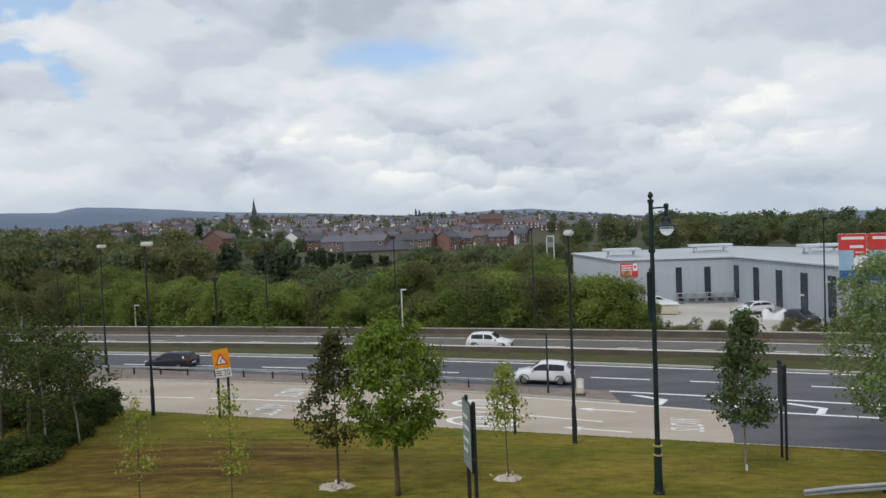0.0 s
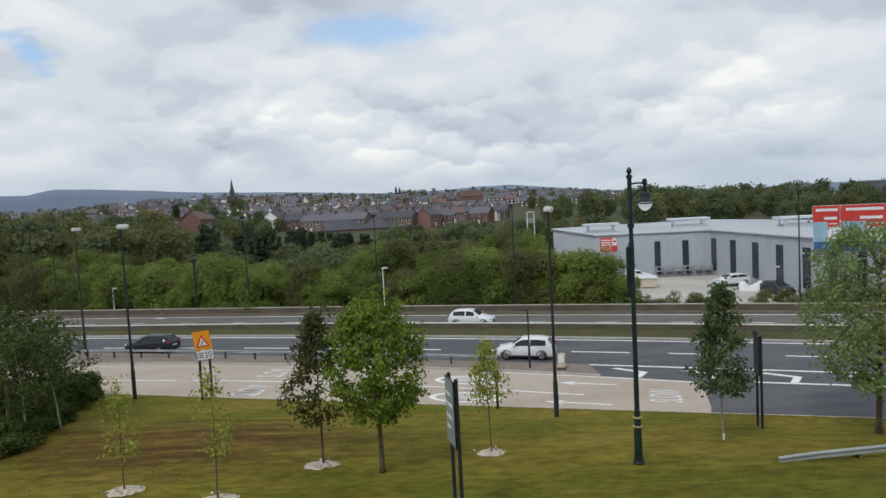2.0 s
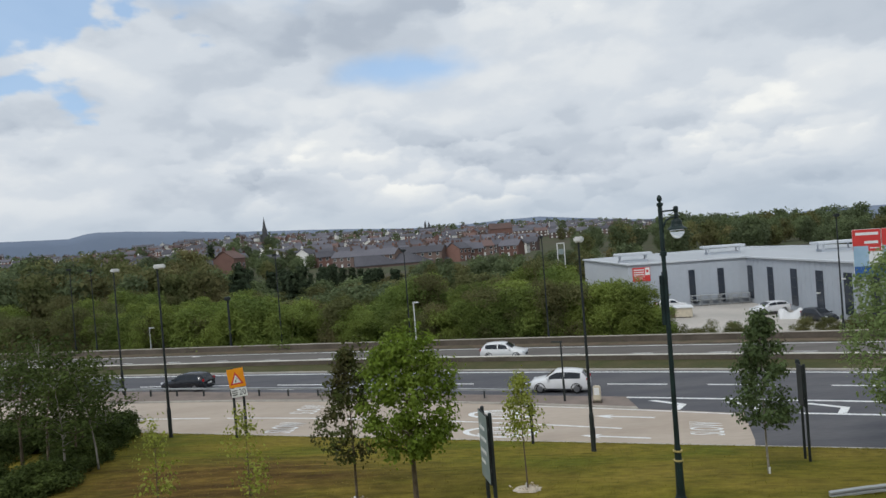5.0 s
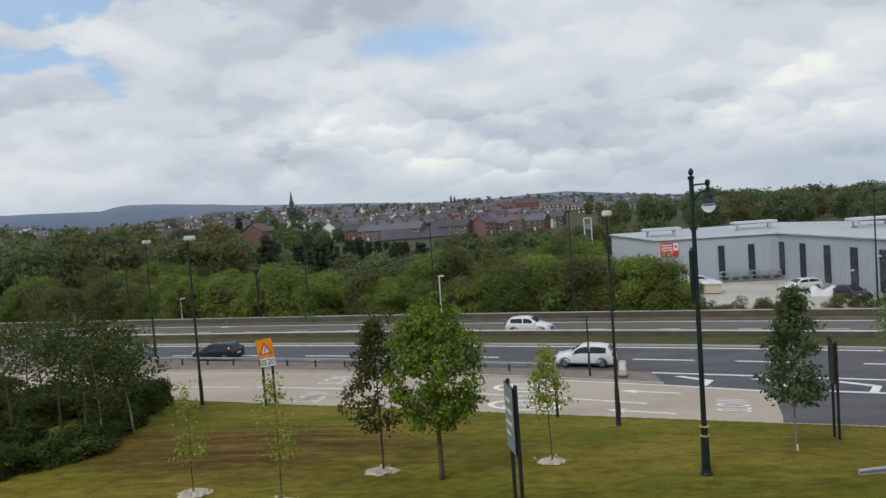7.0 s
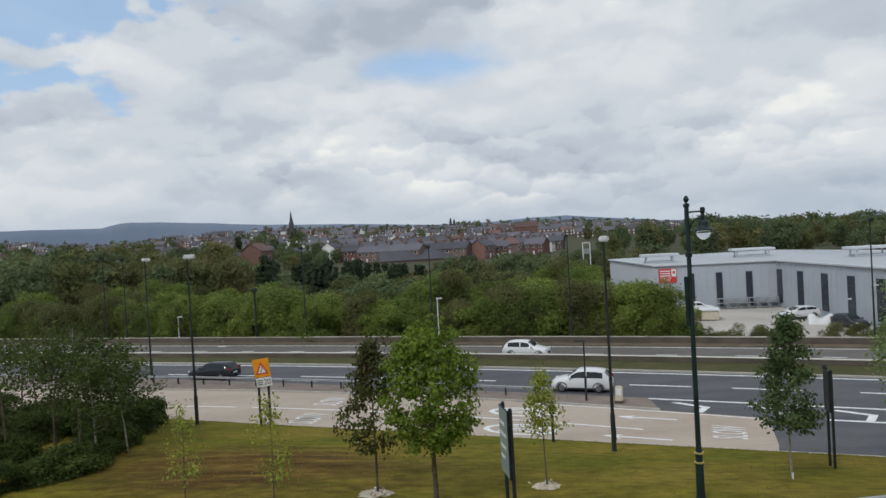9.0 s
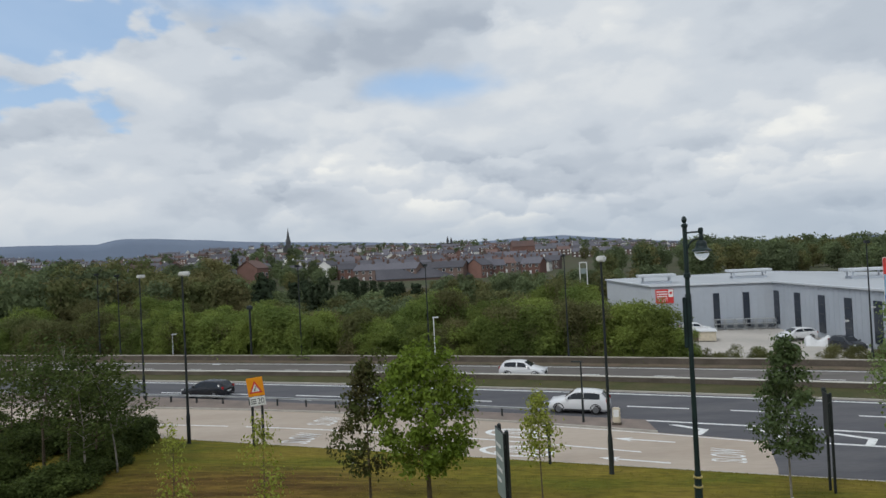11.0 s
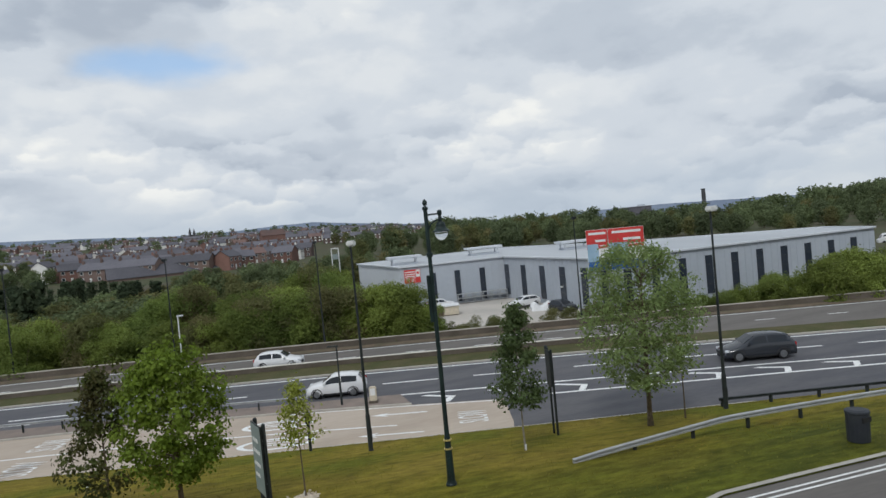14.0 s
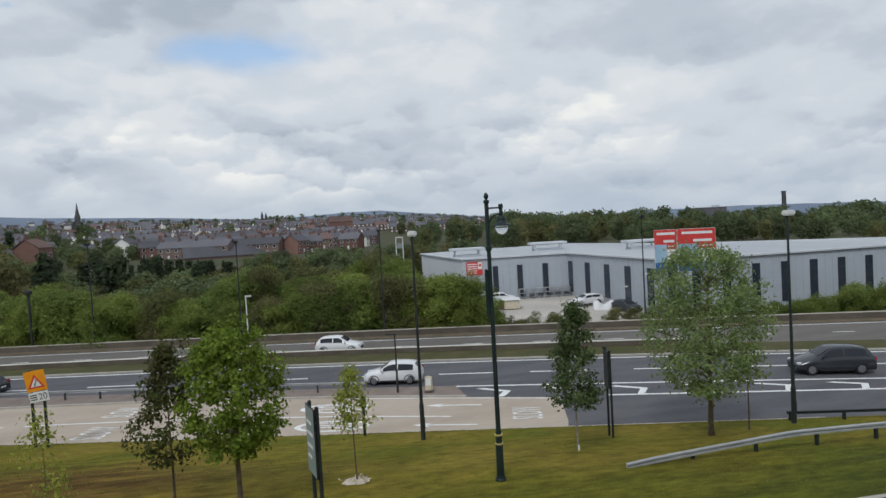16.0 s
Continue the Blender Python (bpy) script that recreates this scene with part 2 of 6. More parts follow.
M = {
    "asphalt": mat("asphalt", (0.085, 0.085, 0.095), (0.115, 0.112, 0.118), 0.6, 0.85, 0.25, fine=0.10, stretch=(0.25, 1.0, 1.0)),
    "asphalt_old": mat("asphalt_old", (0.13, 0.118, 0.108), (0.155, 0.143, 0.13), 0.6, 0.9, 0.25, fine=0.10, stretch=(0.2, 1.0, 1.0)),
    "tan": mat("tan_surfacing", (0.405, 0.335, 0.268), (0.46, 0.387, 0.315), 0.35, 0.9, 0.2, fine=0.06, stretch=(0.3, 1.0, 1.0)),
    "paint": mat("road_paint", (0.82, 0.82, 0.8), (0.68, 0.68, 0.66), 3.0, 0.7, 0.1, fine=0.1),
    "kerb": mat("kerb_stone", (0.48, 0.45, 0.40), (0.40, 0.37, 0.33), 1.5, 0.85, 0.2, fine=0.08, per_object=0.08),
    "concrete": mat("weathered_concrete", (0.135, 0.112, 0.09), (0.095, 0.08, 0.063), 0.5, 0.9, 0.3, fine=0.12),
    "coping": mat("pale_coping", (0.46, 0.42, 0.36), (0.34, 0.305, 0.26), 0.8, 0.9, 0.2, fine=0.1),
    "earth": mat("bare_earth", (0.16, 0.12, 0.085), (0.11, 0.095, 0.06), 0.7, 1.0, 0.6, fine=0.2),
    "steel": mat("galvanised_steel", (0.46, 0.47, 0.47), (0.36, 0.37, 0.38), 1.2, 0.55, 0.05, metal=0.35, fine=0.06),
    "dark_steel": mat("dark_painted_steel", (0.030, 0.036, 0.036), (0.020, 0.024, 0.025), 2.0, 0.55, 0.05, fine=0.1),
    "green_steel": mat("dark_green_painted_steel", (0.018, 0.034, 0.032), (0.012, 0.022, 0.022), 2.0, 0.5, 0.05, fine=0.1),
    "gold": mat("gilt_band", (0.62, 0.50, 0.20), (0.5, 0.4, 0.15), 4.0, 0.5, metal=0.2),
    "lamp_white": mat("lamp_housing", (0.74, 0.74, 0.72), (0.66, 0.66, 0.65), 4.0, 0.5),
    "orange": mat("orange_sign_face", (0.85, 0.33, 0.015), (0.78, 0.29, 0.015), 2.0, 0.5),
    "white": mat("white_sign_face", (0.78, 0.78, 0.76), (0.70, 0.70, 0.69), 2.0, 0.5),
    "black": mat("black_print", (0.02, 0.02, 0.02), (0.03, 0.03, 0.03), 2.0, 0.6),
    "red": mat("red_sign_face", (0.62, 0.055, 0.05), (0.54, 0.05, 0.045), 1.0, 0.5),
    "blue": mat("blue_sign_face", (0.045, 0.13, 0.36), (0.04, 0.11, 0.30), 1.0, 0.5),
    "pale_blue": mat("pale_blue_print", (0.36, 0.50, 0.62), (0.30, 0.44, 0.56), 1.0, 0.5),
    "sign_back": mat("grey_green_sign_face", (0.22, 0.27, 0.26), (0.28, 0.32, 0.31), 2.0, 0.5, fine=0.06),
    "cladding": mat("grey_cladding", (0.44, 0.47, 0.515), (0.40, 0.43, 0.475), 0.15, 0.55, 0.05, fine=0.03),
    "white_cladding": mat("pale_cladding", (0.60, 0.62, 0.65), (0.55, 0.57, 0.60), 0.15, 0.55, fine=0.03),
    "roof_sheet": mat("pale_roof_sheeting", (0.43, 0.45, 0.47), (0.37, 0.39, 0.41), 0.1, 0.6, fine=0.04, stretch=(1.0, 0.15, 1.0)),
    "dark_window": mat("dark_strip_window", (0.03, 0.037, 0.052), (0.042, 0.05, 0.066), 0.5, 0.2, spec=0.5),
    "yard": mat("pale_yard_concrete", (0.50, 0.46, 0.41), (0.42, 0.39, 0.35), 0.15, 0.95, fine=0.06),
    "bark": mat("grey_brown_bark", (0.16, 0.125, 0.085), (0.105, 0.082, 0.055), 6.0, 0.95, 0.6, fine=0.2),
    "pale_bark": mat("pale_birch_bark", (0.34, 0.31, 0.26), (0.20, 0.18, 0.15), 5.0, 0.9, 0.4, fine=0.2),
    "mulch": mat("pale_wood_chip", (0.62, 0.54, 0.44), (0.50, 0.43, 0.34), 6.0, 1.0, 0.8, fine=0.25),
    "leaf_maple": mat("maple_leaf", (0.140, 0.205, 0.026), (0.195, 0.26, 0.04), 1.2, 0.55, leaf=True, island=0.35),
    "leaf_dark": mat("bronze_leaf", (0.095, 0.085, 0.035), (0.095, 0.125, 0.035), 1.3, 0.6, leaf=True, island=0.35),
    "leaf_deep": mat("deep_green_leaf", (0.085, 0.122, 0.048), (0.115, 0.155, 0.06), 1.3, 0.55, leaf=True, island=0.35),
    "leaf_young": mat("young_yellow_green_leaf", (0.29, 0.33, 0.05), (0.33, 0.36, 0.08), 1.2, 0.6, leaf=True, island=0.3),
    "leaf_willow": mat("willow_leaf", (0.21, 0.255, 0.06), (0.135, 0.182, 0.048), 0.12, 0.65, leaf=True, island=0.3, per_object=0.28),
    "leaf_brown": mat("brown_bud_scrub", (0.175, 0.158, 0.07), (0.135, 0.155, 0.06), 0.1, 0.8, leaf=True, island=0.3, per_object=0.25),
    "leaf_conifer": mat("dark_conifer", (0.05, 0.07, 0.04), (0.07, 0.09, 0.048), 0.2, 0.8, leaf=True, island=0.3, per_object=0.2),
    "leaf_far": mat("far_woodland_leaf", (0.155, 0.192, 0.088), (0.11, 0.135, 0.072), 0.03, 0.8, leaf=True, island=0.3, per_object=0.3),
    "leaf_hedge": mat("thicket_leaf", (0.098, 0.128, 0.034), (0.064, 0.09, 0.026), 0.5, 0.65, leaf=True, island=0.4, per_object=0.2),
    "ground": mat("rough_ground", (0.055, 0.068, 0.026), (0.075, 0.066, 0.038), 0.03, 1.0, fine=0.15),
    # blue-grey base colour: the haze of distance is painted in
    "hazy_moor": mat("moorland", (0.15, 0.185, 0.25), (0.178, 0.213, 0.275), 0.0015, 1.0, fine=0.03),
    "brick": mat("red_brick", (0.19, 0.105, 0.085), (0.15, 0.088, 0.073), 0.05, 0.9, fine=0.1, per_object=0.3),
    "brick_brown": mat("brown_brick", (0.17, 0.12, 0.1), (0.14, 0.1, 0.09), 0.05, 0.9, fine=0.1, per_object=0.3),
    "render_wall": mat("white_render", (0.78, 0.76, 0.72), (0.66, 0.64, 0.6), 0.08, 0.9, per_object=0.15),
    "slate": mat("grey_slate", (0.122, 0.118, 0.134), (0.097, 0.094, 0.108), 0.08, 0.75, fine=0.1, per_object=0.3),
    "tile_roof": mat("brown_roof_tile", (0.16, 0.10, 0.085), (0.12, 0.085, 0.08), 0.08, 0.85, fine=0.1, per_object=0.3),
    "stone": mat("sooty_stone", (0.10, 0.10, 0.105), (0.075, 0.075, 0.08), 0.1, 0.9, fine=0.1),
    "frame_white": mat("white_window_frame", (0.72, 0.72, 0.70), (0.62, 0.62, 0.60), 1.0, 0.6),
    "pane": glass("window_pane"),
    "tyre": mat("tyre_rubber", (0.015, 0.015, 0.016), (0.022, 0.022, 0.023), 8.0, 0.9),
    "rim": mat("alloy_rim", (0.26, 0.265, 0.28), (0.2, 0.205, 0.22), 6.0, 0.35, metal=0.7),
    "car_white": mat("white_car_paint", (0.74, 0.74, 0.74), (0.68, 0.68, 0.69), 0.6, 0.25, spec=0.5),
    "car_black": mat("black_car_paint", (0.012, 0.014, 0.020), (0.016, 0.018, 0.024), 0.6, 0.2, spec=0.6),
    "car_grey": mat("dark_grey_car_paint", (0.030, 0.034, 0.042), (0.025, 0.028, 0.035), 0.6, 0.18, spec=0.6),
    "car_glass": glass("car_glass", (0.018, 0.022, 0.028)),
    "trim_black": mat("black_plastic_trim", (0.02, 0.02, 0.022), (0.026, 0.026, 0.028), 3.0, 0.6),
    "headlight": mat("headlight_lens", (0.70, 0.72, 0.75), (0.6, 0.62, 0.65), 3.0, 0.1, spec=0.8),
    "tail_red": mat("red_tail_lens", (0.35, 0.01, 0.012), (0.28, 0.01, 0.012), 3.0, 0.15, spec=0.7),
    "canvas": mat("white_sheeting", (0.74, 0.74, 0.74), (0.62, 0.62, 0.62), 0.8, 0.7, 0.2),
    "bin": mat("black_bin_plastic", (0.030, 0.034, 0.042), (0.04, 0.044, 0.05), 1.5, 0.6, fine=0.08),
    "bollard": mat("cream_bollard", (0.62, 0.55, 0.42), (0.52, 0.46, 0.36), 2.0, 0.6),
    "facade": mat("buff_brick_facade", (0.34, 0.26, 0.19), (0.29, 0.22, 0.16), 0.4, 0.9, 0.2, fine=0.1),
}


def lawn_material():
    """Mown turf: green, with dry tawny bands along the mower's lines, a rusty dead patch and worn blotches."""
    m = bpy.data.materials.new("mown_turf")
    m.use_nodes = True
    n, l = m.node_tree.nodes, m.node_tree.links
    bsdf = n["Principled BSDF"]
    bsdf.inputs["Roughness"].default_value, bsdf.inputs["Specular IOR Level"].default_value = 0.9, 0.1
    pos = n.new("ShaderNodeNewGeometry").outputs["Position"]

    def tex(scale, detail, stretch=(1, 1, 1), turn=0.0, shift=(0, 0, 0)):
        mp = n.new("ShaderNodeMapping")
        mp.inputs["Scale"].default_value, mp.inputs["Rotation"].default_value[2], mp.inputs["Location"].default_value = stretch, turn, shift
        l.new(pos, mp.inputs[0])
        t = n.new("ShaderNodeTexNoise")
        t.inputs["Scale"].default_value, t.inputs["Detail"].default_value = scale, detail
        l.new(mp.outputs[0], t.inputs["Vector"])
        return t.outputs["Fac"]

    def ramp(fac, stops):
        r = n.new("ShaderNodeValToRGB")
        while len(r.color_ramp.elements) < len(stops):
            r.color_ramp.elements.new(0.5)
        for e, (p, c) in zip(r.color_ramp.elements, stops):
            e.position, e.color = p, (*c, 1)
        l.new(fac, r.inputs[0])
        return r.outputs[0]

    def mix(fac, a, b):
        x = n.new("ShaderNodeMix")
        x.data_type = "RGBA"
        for s, v in ((x.inputs[0], fac), (x.inputs[6], a), (x.inputs[7], b)):
            if isinstance(v, (int, float)):
                s.default_value = v
            else:
                l.new(v, s)
        return x.outputs[2]

    broad = tex(0.16, 5, (1, 1.6, 1), 0.3)
    col = ramp(broad, [(0.36, (0.122, 0.126, 0.013)), (0.50, (0.172, 0.144, 0.018)), (0.64, (0.206, 0.160, 0.026))])
    lines = tex(1.1, 5, (0.2, 1.5, 1), 0.33, (5, 2, 0))
    col = mix(ramp(lines, [(0.42, (0, 0, 0)), (0.72, (0.46, 0.46, 0.46))]), col, ramp(broad, [(0.3, (0.070, 0.080, 0.008)), (0.7, (0.103, 0.084, 0.011))]))
    # the dead patch on the bank
    d = n.new("ShaderNodeVectorMath")
    d.operation = "DISTANCE"
    sq = n.new("ShaderNodeMapping")
    sq.inputs["Scale"].default_value = (0.55, 1.0, 0.0)
    l.new(pos, sq.inputs[0])
    l.new(sq.outputs[0], d.inputs[0])
    d.inputs[1].default_value = (-11.0 * 0.55, 27.5, 0)
    edge = n.new("ShaderNodeMath")
    edge.operation = "MULTIPLY_ADD"
    l.new(tex(0.9, 5, (0.3, 1.6, 1), 0.33), edge.inputs[0])
    edge.inputs[1].default_value = 5.0
    l.new(d.outputs["Value"], edge.inputs[2])
    mr = n.new("ShaderNodeMapRange")
    mr.inputs[1].default_value, mr.inputs[2].default_value, mr.inputs[3].default_value, mr.inputs[4].default_value = 4.4, 8.0, 0.9, 0.0
    l.new(edge.outputs[0], mr.inputs[0])
    col = mix(mr.outputs[0], col, ramp(lines, [(0.38, (0.155, 0.095, 0.022)), (0.56, (0.072, 0.038, 0.012))]))
    # greener, lusher turf and painted shadow bands along the bank's foot, ragged-edged
    sx = n.new("ShaderNodeSeparateXYZ")
    l.new(pos, sx.inputs[0])
    ragged = n.new("ShaderNodeMath")
    ragged.operation = "MULTIPLY_ADD"
    l.new(tex(0.35, 4, (0.35, 1.5, 1), 0.2), ragged.inputs[0])
    ragged.inputs[1].default_value = 7.0
    l.new(sx.outputs[1], ragged.inputs[2])
    mr3 = n.new("ShaderNodeMapRange")
    mr3.inputs[1].default_value, mr3.inputs[2].default_value, mr3.inputs[3].default_value, mr3.inputs[4].default_value = 23.0, 27.0, 0.85, 0.0
    l.new(ragged.outputs[0], mr3.inputs[0])
    side = n.new("ShaderNodeMapRange")
    side.inputs[1].default_value, side.inputs[2].default_value, side.inputs[3].default_value = 2.0, 12.0, 0.15
    l.new(sx.outputs[0], side.inputs[0])
    lush_shade = n.new("ShaderNodeMath")
    lush_shade.operation = "MULTIPLY"
    l.new(mr3.outputs[0], lush_shade.inputs[0]), l.new(side.outputs[0], lush_shade.inputs[1])
    col = mix(lush_shade.outputs[0], col, ramp(lines, [(0.4, (0.088, 0.100, 0.012)), (0.62, (0.050, 0.062, 0.009))]))
    grain = tex(14, 4)
    mr2 = n.new("ShaderNodeMapRange")
    mr2.inputs[3].default_value, mr2.inputs[4].default_value = 0.62, 1.38
    l.new(grain, mr2.inputs[0])
    hs = n.new("ShaderNodeHueSaturation")
    tufts = n.new("ShaderNodeMapRange")
    tufts.inputs[1].default_value, tufts.inputs[2].default_value, tufts.inputs[3].default_value, tufts.inputs[4].default_value = 0.3, 0.7, 0.66, 1.3
    l.new(tex(2.4, 6, (0.6, 1.4, 1), 0.33, (3, 9, 0)), tufts.inputs[0])
    both = n.new("ShaderNodeMath")
    both.operation = "MULTIPLY"
    l.new(mr2.outputs[0], both.inputs[0]), l.new(tufts.outputs[0], both.inputs[1])
    l.new(both.outputs[0], hs.inputs["Value"]), l.new(col, hs.inputs["Color"])
    l.new(hs.outputs[0], bsdf.inputs["Base Color"])
    bn = n.new("ShaderNodeBump")
    bn.inputs["Strength"].default_value, bn.inputs["Distance"].default_value = 0.7, 0.04
    l.new(grain, bn.inputs["Height"])
    l.new(bn.outputs[0], bsdf.inputs["Normal"])
    return m


M["lawn"] = lawn_material()
M["blade"] = mat("grass_blades", (0.20, 0.20, 0.035), (0.27, 0.22, 0.05), 0.25, 0.85, leaf=True, island=0.35)


# shaping helpers
def link_mesh(name, verts, faces, material, parent=None, smooth=False):
    me = bpy.data.meshes.new(name)
    me.from_pydata([tuple(v) for v in verts] if not isinstance(verts, np.ndarray) else verts.tolist(), [], faces if not isinstance(faces, np.ndarray) else faces.tolist())
    me.materials.append(material)
    if smooth:
        me.polygons.foreach_set("use_smooth", [True] * len(me.polygons))
    me.update()
    ob = new(name, me)
    if parent:
        ob.parent = parent
    return ob


def part(name, bm, material, parent=None, label="", smooth=False):
    """Links a bmesh as one mesh object, under a thing or part where one is given."""
    me = bpy.data.meshes.new(name)
    bmesh.ops.recalc_face_normals(bm, faces=bm.faces)
    bm.to_mesh(me)
    bm.free()
    me.materials.append(material)
    if smooth:
        me.polygons.foreach_set("use_smooth", [True] * len(me.polygons))
    ob = new(name, me)
    if parent:
        ob.parent = parent
    return tagged(ob, label)


def thing(name, m, label, category, group="", kind=""):
    ob = new(name)
    ob.matrix_world = m
    ob.empty_display_size = 0.2
    return tagged(ob, label, category, group, kind)


def bm_box(bm, x0, x1, y0, y1, z0, z1, bevel=0.0):
    g = bmesh.ops.create_cube(bm, size=1.0, matrix=Matrix.Translation(((x0 + x1) / 2, (y0 + y1) / 2, (z0 + z1) / 2)) @ Matrix.Diagonal((x1 - x0, y1 - y0, z1 - z0, 1)))
    if bevel:
        edges = {e for v in g["verts"] for e in v.link_edges}
        bmesh.ops.bevel(bm, geom=list(edges), offset=bevel, segments=2, affect="EDGES")


def box(*a, bevel=0.0):
    bm = bmesh.new()
    bm_box(bm, *a, bevel=bevel)
    return bm


def bm_tube(bm, pts, radii, seg=8, cap=True):
    """A tapered tube through points."""
    rings = []
    pts = [Vector(p) for p in pts]
    for i, p in enumerate(pts):
        d = (pts[min(i + 1, len(pts) - 1)] - pts[max(i - 1, 0)]).normalized()
        side = d.cross(Vector((0, 0, 1)) if abs(d.z) < 0.95 else Vector((1, 0, 0))).normalized()
        up_v = side.cross(d)
        rings.append([bm.verts.new(p + (side * math.cos(a) + up_v * math.sin(a)) * radii[i]) for a in (2 * math.pi * k / seg for k in range(seg))])
    for a, b in zip(rings, rings[1:]):
        for k in range(seg):
            bm.faces.new((a[k], a[(k + 1) % seg], b[(k + 1) % seg], b[k]))
    if cap:
        bm.faces.new(rings[0]), bm.faces.new(rings[-1])


def tube(pts, radii, seg=8):
    bm = bmesh.new()
    bm_tube(bm, pts, radii, seg)
    return bm


def turned(profile, seg=16):
    """A lathe form round z from (radius, z) pairs."""
    bm = bmesh.new()
    rings = [[bm.verts.new((r * math.cos(2 * math.pi * k / seg), r * math.sin(2 * math.pi * k / seg), z)) for k in range(seg)] for r, z in profile]
    for a, b in zip(rings, rings[1:]):
        for k in range(seg):
            bm.faces.new((a[k], a[(k + 1) % seg], b[(k + 1) % seg], b[k]))
    bm.faces.new(rings[0]), bm.faces.new(rings[-1])
    return bm


# plan: the lines of the road, as y over x
def curve(c, x):
    """A gently bent line, straight past the ends of its bend."""
    q = lambda v: c[0] + c[1] * v + c[2] * v * v
    if x < -30:
        return q(-30) + (x + 30) * -0.277
    if x > 50:
        return q(50) + (x - 50) * -0.379
    return q(x)


FAR_LINE = (64.99, -0.3154, -0.00064)
FAR_DASH = (61.35, -0.3207, -0.00084)
MEDIAN_FAR = (58.18, -0.321, -0.00133)
EDGE_FAR = (53.61, -0.3315, -0.00114)
LANE_DASH = (49.40, -0.3268, -0.00117)
EDGE_NEAR = (45.89, -0.366, -0.00061)
GORE_LOW = (42.89, -0.383, 0.00027)
KERB = (35.27, -0.3097, 0.00015)
SLIP = (43.51, -0.3842, -0.00339)


def plus(c, d):
    return (c[0] + d, c[1], c[2])


def kerb_y(x):
    return curve(KERB, x)


def lawn_z(x, y):
    s = max((kerb_y(x) - y) * 0.955, 0)
    return 0.12 + 0.15 * min(s, 9) + 0.05 * max(min(s - 9, 8), 0)


def ribbon(name, lo, hi, x0, x1, z, material, step=1.0, across=1, parent=None, depth=0.0):
    """A strip between two road lines, level at z, with sides down to z - depth where depth is given."""
    n = max(2, int((x1 - x0) / step) + 1)
    xs = [x0 + (x1 - x0) * i / (n - 1) for i in range(n)]
    lo_f = lo if callable(lo) else (lambda x, c=lo: curve(c, x))
    hi_f = hi if callable(hi) else (lambda x, c=hi: curve(c, x))
    verts, faces = [], []
    for x in xs:
        a, b = lo_f(x), hi_f(x)
        row = [(x, a + (b - a) * k / across, z) for k in range(across + 1)]
        if depth:
            row = [(x, a, z - depth)] + row + [(x, b, z - depth)]
        verts += row
    w = len(verts) // n
    for i in range(n - 1):
        for k in range(w - 1):
            p = i * w + k
            faces.append((p, p + w, p + w + 1, p + 1))
    if depth:
        faces.append(tuple(range(w)))
        faces.append(tuple((n - 1) * w + k for k in reversed(range(w))))
    return link_mesh(name, verts, faces, material, parent)


# ground: one sheet to the horizon
SKY_EL = ((-60, 1.7), (-37, 1.6), (-31, 1.1), (-27, 1.4), (-24, 1.65), (-17, 1.8), (-12, 1.65), (-6, 1.42), (3, 1.2), (8, 1.15), (14, 0.75), (17, 0.3), (20, 0.05), (25, -0.3), (35, -0.55), (45, -0.85), (56, -0.6), (70, -0.5))


def skyline(az):
    return float(np.interp(az, [a for a, _ in SKY_EL], [e for _, e in SKY_EL]))


def ground_z(x, y):
    """Height of the land: flat under the roads, a shallow valley past them, then the hill with the town."""
    r, az = math.hypot(x, y), math.degrees(math.atan2(x, y))
    back = y - curve(FAR_LINE, max(min(x, 120), -160))
    if abs(az) > 75 or back < 2.4:
        return -0.35
    low = -0.35 - 1.15 * min(1, (back - 2.4) / 6)
    el = skyline(az) - 0.35
    top = 11 + 1350 * math.tan(radians(el))
    k = min(1, max(0, (r - 130) / 1220))
    z = low + (top - low) * (k ** 1.3) if r < 1350 else top + (r - 1350) * math.tan(radians(el - 0.4))
    z += 2.2 * math.sin(x * 0.013 + 1.0) * math.sin(y * 0.011) * min(1, max(0, (r - 160) / 300))
    fade = min(1, max(0, (75 - abs(az)) / 8))
    return low * (1 - fade) + z * fade if r > 130 else low


def build_ground():
    radii = [2, 8, 16, 26, 36, 44, 52, 58, 64, 70, 76, 82, 88, 96, 105, 120, 140, 165, 200, 250, 310, 380, 460, 550, 660, 790, 940, 1120, 1350, 1700, 2200, 3000, 4000, 4800]
    azs = [-180 + i * 5 for i in range(20)] + [-80 + i * 1.0 for i in range(161)] + [85 + i * 5 for i in range(19)]
    verts, faces = [], []
    for r in radii:
        for a in azs:
            x, y = r * math.sin(radians(a)), r * math.cos(radians(a))
            verts.append((x, y, ground_z(x, y)))
    w = len(azs)
    for i in range(len(radii) - 1):
        for k in range(w):
            p, q = i * w + k, i * w + (k + 1) % w
            faces.append((p, p + w, q + w, q))
    hub = len(verts)
    verts.append((0, 0, -0.35))
    for k in range(w):
        faces.append((hub, k, (k + 1) % w))
    g = link_mesh("ground", verts, faces, M["ground"], smooth=True)
    tagged(g, "rough valley land and hillside out to the horizon", "ground", kind="structure")


build_ground()


